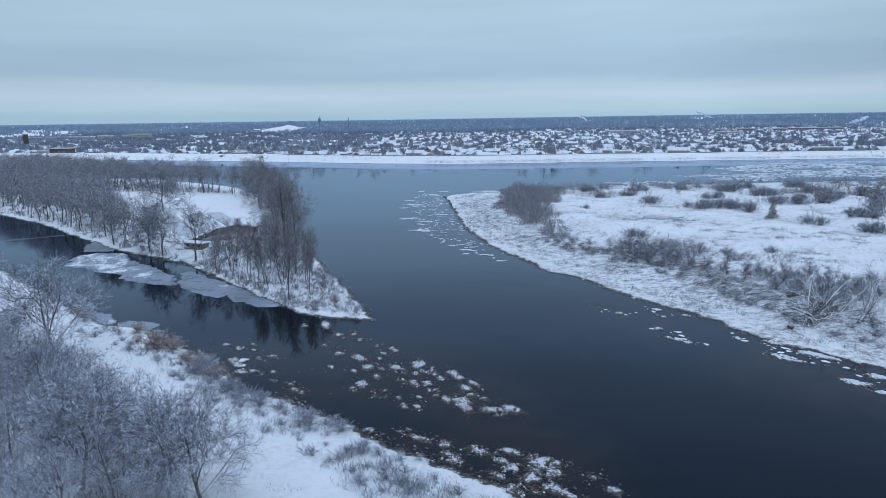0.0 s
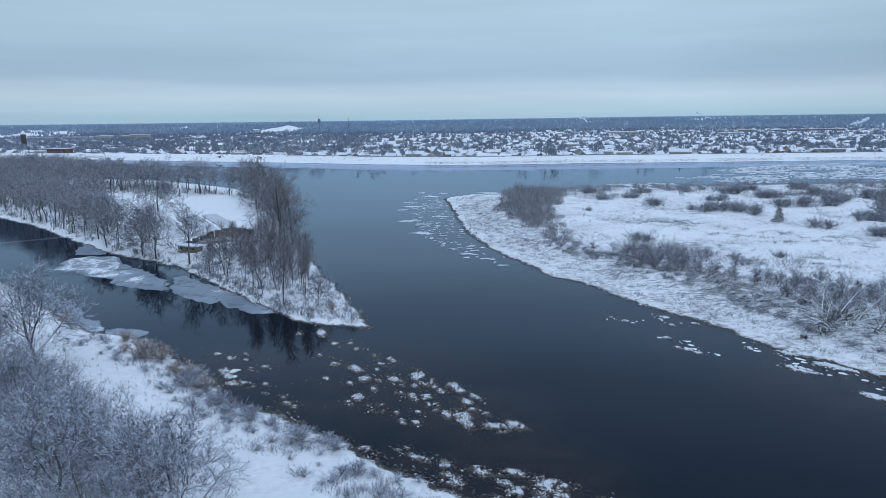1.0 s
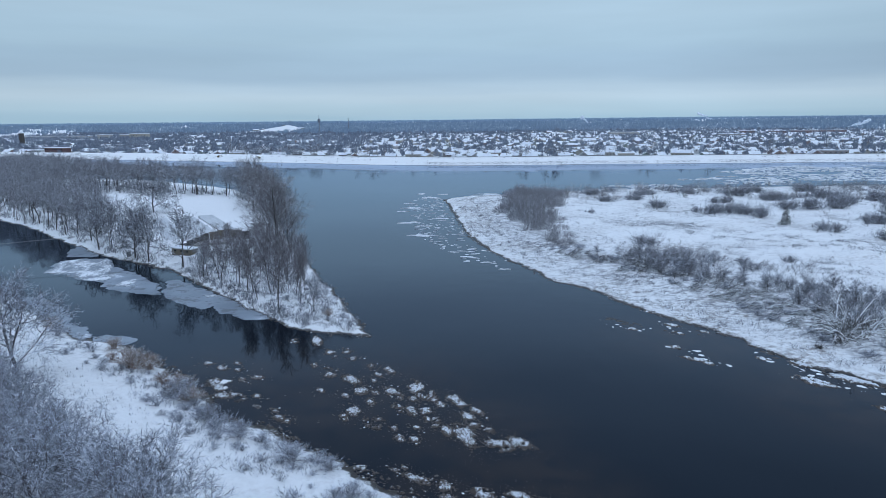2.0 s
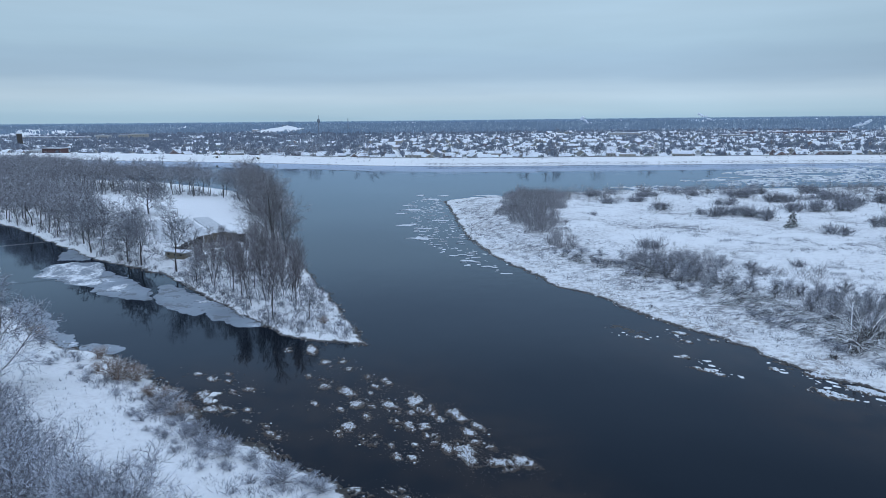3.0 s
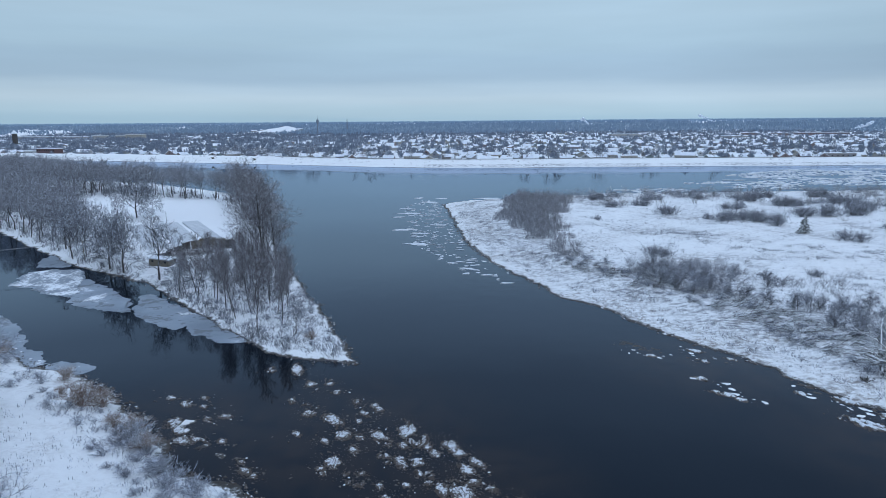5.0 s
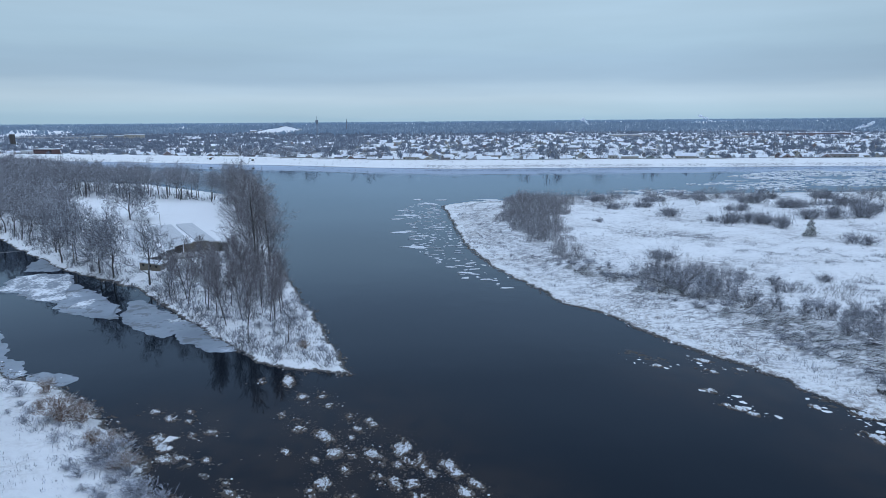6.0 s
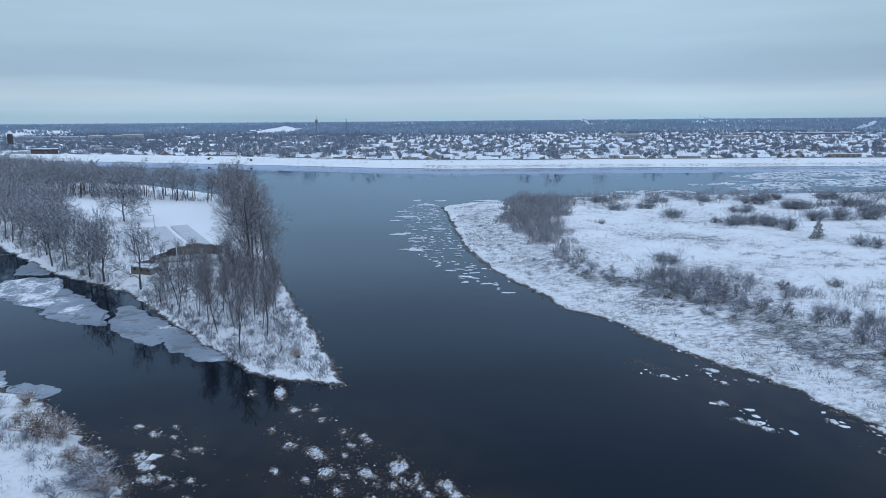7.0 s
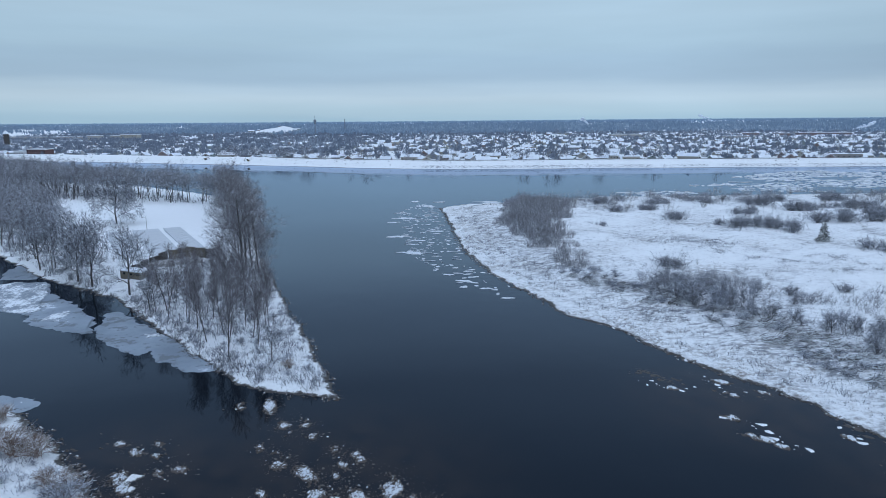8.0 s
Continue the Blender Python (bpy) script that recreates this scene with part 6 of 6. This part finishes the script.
block("brick_building", "long dark red brick building with snowy roof by the embankment", -450, 757, 25, 12, 7, M_BRICK, 2, 8, -14)
block("white_house", "small white rendered house with snowy roof", -478, 768, 13, 9, 4.5, HOUSE_PAINT[0], 1, 4, -14)
block("apartment_block", "red brick apartment block far across the town", 580, 1300, 26, 14, 9, M_HAZED_BRICK, 3, 6)
block("apartment_block", "red brick apartment block far across the town", 646, 1310, 33, 14, 8, M_HAZED_BRICK, 3, 8)
block("apartment_block", "long red brick apartment block far across the town", 730, 1320, 102, 14, 8.5, M_HAZED_BRICK, 3, 18)
block("hall", "pale grey industrial hall with snowy roof", 326, 1250, 52, 24, 9, M_CONCRETE, 1, 8)
block("hall", "pale grey industrial hall with snowy roof", 500, 1180, 40, 20, 7, M_CONCRETE, 1, 6)
block("hall", "pale grey flat-roofed hall among the trees", -680, 1300, 24, 16, 10, M_CONCRETE, 1, 5)
block("hall", "pale grey flat-roofed hall among the trees", -641, 1310, 22, 16, 10, M_CONCRETE, 1, 5)
block("hall", "pale yellowish flat-roofed hall among the trees", -606, 1290, 32, 18, 12, HOUSE_PAINT[3], 2, 6)
block("hall", "long low grey building at the edge of town", -788, 1330, 150, 14, 7, M_CONCRETE, 1, 20)
block("barn", "ochre boarded barn with snowy roof by the embankment", 165, 625, 15, 9, 4.5, HOUSE_PAINT[3], 1, 4)
block("shed", "brown shed with flat snowy roof by the embankment", 372, 652, 30, 10, 5, HOUSE_PAINT[2], 1, 6)

tower = thing("water_tower", "distant dark water tower with a bulbous tank", "tower")
tower.matrix_basis = pose(-335, 1700, ground_at(-335, 1700))
part("shaft", spin_mesh("shaft", M_HAZY, [(1.6, -1), (1.2, 10), (1.1, 30)]), tower)
part("tank", spin_mesh("tank", M_HAZY, [(1.1, 28), (3.2, 32), (3.8, 36), (2.8, 39), (0.5, 40)]), tower)
part("mast", spin_mesh("mast", M_HAZY, [(0.5, 40.5), (0.3, 49)], 6), tower)
stack = thing("factory_chimney", "tall slender factory chimney, painted grey with haze", "chimney")
stack.matrix_basis = pose(-290, 1895, ground_at(-290, 1895))
part("shaft", spin_mesh("shaft", M_HAZY, [(1.7, -1), (1.3, 25), (0.9, 38), (1.1, 38.2), (1.1, 40)]), stack)
tower = thing("church_tower", "dark tower with a low cap at the edge of town", "tower")
tower.matrix_basis = pose(-623, 960, ground_at(-623, 960))
part("wall", box_mesh("wall", M_DARKBOARD, (-2.5, 2.5, -2.5, 2.5, -1, 20)), tower)
part("roof", spin_mesh("roof", M_ROOF_SNOW, [(4.2, 20.02), (3.4, 22), (0.3, 25)], 8), tower)


def steam(x, y, z, spread, rise, n, seed):
    """Puffs that drift from a chimney and swell as they go."""
    r = random.Random(seed)
    bm = bmesh.new()
    for k in range(n):
        f = k / n
        c = Vector((x - spread * f + r.gauss(0, 2), y + r.gauss(0, 3), z + rise * f + r.gauss(0, 1.2)))
        made = bmesh.ops.create_icosphere(bm, subdivisions=2, radius=1.6 + 2.8 * f)
        for v in made["verts"]:
            v.co *= 1 + 0.45 * noise.noise(v.co * 0.35 + c)
            v.co.z *= 0.7
            v.co += c
    thing("steam_plume", "white plume of steam drifting from a chimney", "steam", kind="stuff", me=bm_mesh("steam_plume", bm, M_STEAM))


steam(748, 1900, 34, 46, 18, 12, 1)
steam(313, 1500, 30, 14, 14, 7, 2)
steam(850, 1420, 20, -40, 12, 16, 3)


# ---- embankment: road along the crest, two diggers ----
def crest_road():
    xs = np.linspace(-165, 900, 220)
    base = [p for p in FAR_BANK if -900 < p[0] < 900]
    ys = np.interp(xs, [p[0] for p in base], [p[1] for p in base])
    V, F = [], []
    for x, y in zip(xs, ys):
        for d in (17.5, 22.5):
            V.append((x, y + d, max(ground_at(x, y + 17.5), ground_at(x, y + 20), ground_at(x, y + 22.5)) + 0.12))
    F = [(2 * i, 2 * i + 2, 2 * i + 3, 2 * i + 1) for i in range(len(xs) - 1)]
    thing("road", "gritted road along the top of the embankment", "road", kind="structure", me=mesh("road", V, F, M_ASPHALT))


crest_road()


def digger(x, y, turn):
    root = thing("excavator", "small yellow-brown excavator standing on the snowy embankment", "excavator", "excavators")
    root.matrix_basis = pose(x, y, ground_at(x, y) + 0.1, 0, 0, turn) @ Matrix.Scale(0.55, 4)
    for s in (-1, 1):
        bm = bmesh.new()
        box(bm, -2, 2, s * 1.2 - 0.3, s * 1.2 + 0.3, -0.6, 0.8)
        bmesh.ops.bevel(bm, geom=bm.edges[:], offset=0.25, segments=2, affect="EDGES")
        part("track", bm_mesh("track", bm, M_STEEL), root)
    part("body", box_mesh("body", M_ORANGE, (-2.4, 1.4, -1.3, 1.3, 0.9, 2.2)), root)
    part("cab", box_mesh("cab", M_STEEL, (0.0, 1.5, 0.1, 1.3, 2.2, 3.3)), root, "dark glazed cab")
    bm = bmesh.new()
    box(bm, 0, 4.5, -0.25, 0.25, -0.25, 0.25)
    part("boom", bm_mesh("boom", bm, M_ORANGE), root, m=pose(1.2, -0.4, 1.8, 0, -35, 0))
    bm = bmesh.new()
    box(bm, 0, 3.4, -0.2, 0.2, -0.2, 0.2)
    part("arm", bm_mesh("arm", bm, M_ORANGE), root, m=pose(4.8, -0.4, 4.3, 0, 65, 0))
    part("bucket", box_mesh("bucket", M_STEEL, (-0.5, 0.5, -0.6, 0.6, -0.5, 0.4)), root, m=pose(6.2, -0.4, 1.2, 0, 25, 0))


digger(-229, 655, 10)
digger(-184, 640, 190)


# ---- spruce on the island, lamp in the clearing, power line ----
def spruce(seed, height):
    w = Wood(seed)
    spec = [lv(5, 0.01, 0.02, 0.1, 6, 90, 0.04, 1.7, 0.5, 0.86),
            lv(2, 0.05, -0.05, 0.4, 3, 11, 0.1, 0.7, 0.42, 0.5, thin=0.4, least=0.06, thick=1),
            lv(1, 0.1, -0.1, 0, 2, 0, 0, 0, 0, 0, thin=2.2, least=0.13, thick=1)]
    w.limb(Vector((0, 0, -0.2)), Vector((0, 0, 1)), height, height * 0.016, 0, spec)
    return w


plant(prototype("spruce", "dark green young spruce with snowy boughs on the island", "tree", "", spruce(3, 6.0), M_BARK, M_NEEDLE), 118, 235)
lamp = thing("street_lamp", "slim grey lamp post with one arm in the snowy clearing", "street lamp")
lamp.matrix_basis = pose(-104, 259, ground_at(-104, 259))
part("pole", spin_mesh("pole", M_CONCRETE, [(0.12, -0.3), (0.07, 4.6)], 8), lamp)
part("arm", box_mesh("arm", M_CONCRETE, (-1.1, 0, -0.04, 0.04, 4.45, 4.55)), lamp)
part("head", box_mesh("head", M_STEEL, (-1.7, -1.0, -0.14, 0.14, 4.42, 4.58)), lamp)

POLES = ((-104, 203.5, 6.0), (-215, 139, 7.5))
for x, y, h in POLES:
    p = thing("utility_pole", "grey wooden utility pole with a crossarm", "utility pole", "utility poles")
    p.matrix_basis = pose(x, y, ground_at(x, y), 0, 0, 105)
    part("pole", spin_mesh("pole", M_BOARD, [(0.16, -0.5), (0.11, h - ground_at(x, y) + 0.3)], 8), p)
    part("crossarm", box_mesh("crossarm", M_BOARD, (-0.9, 0.9, -0.06, 0.06, h - ground_at(x, y) - 0.08, h - ground_at(x, y) + 0.04)), p)
for s in (-0.8, 0.8):
    curve = bpy.data.curves.new("wire", "CURVE")
    curve.dimensions, curve.bevel_depth, curve.bevel_resolution = "3D", 0.03, 1
    sp = curve.splines.new("POLY")
    sp.points.add(24)
    (ax, ay, az), (bx, by, bz) = POLES
    for i in range(25):
        f = i / 24
        sp.points[i].co = (ax + (bx - ax) * f + s * 0.26, ay + (by - ay) * f + s * 0.96, az + (bz - az) * f - 5.0 * f * (1 - f), 1)
    curve.materials.append(M_WIRE)
    tagged(new("wire", curve), "thin pale power wire hanging across the side channel", "wire", "power wires")
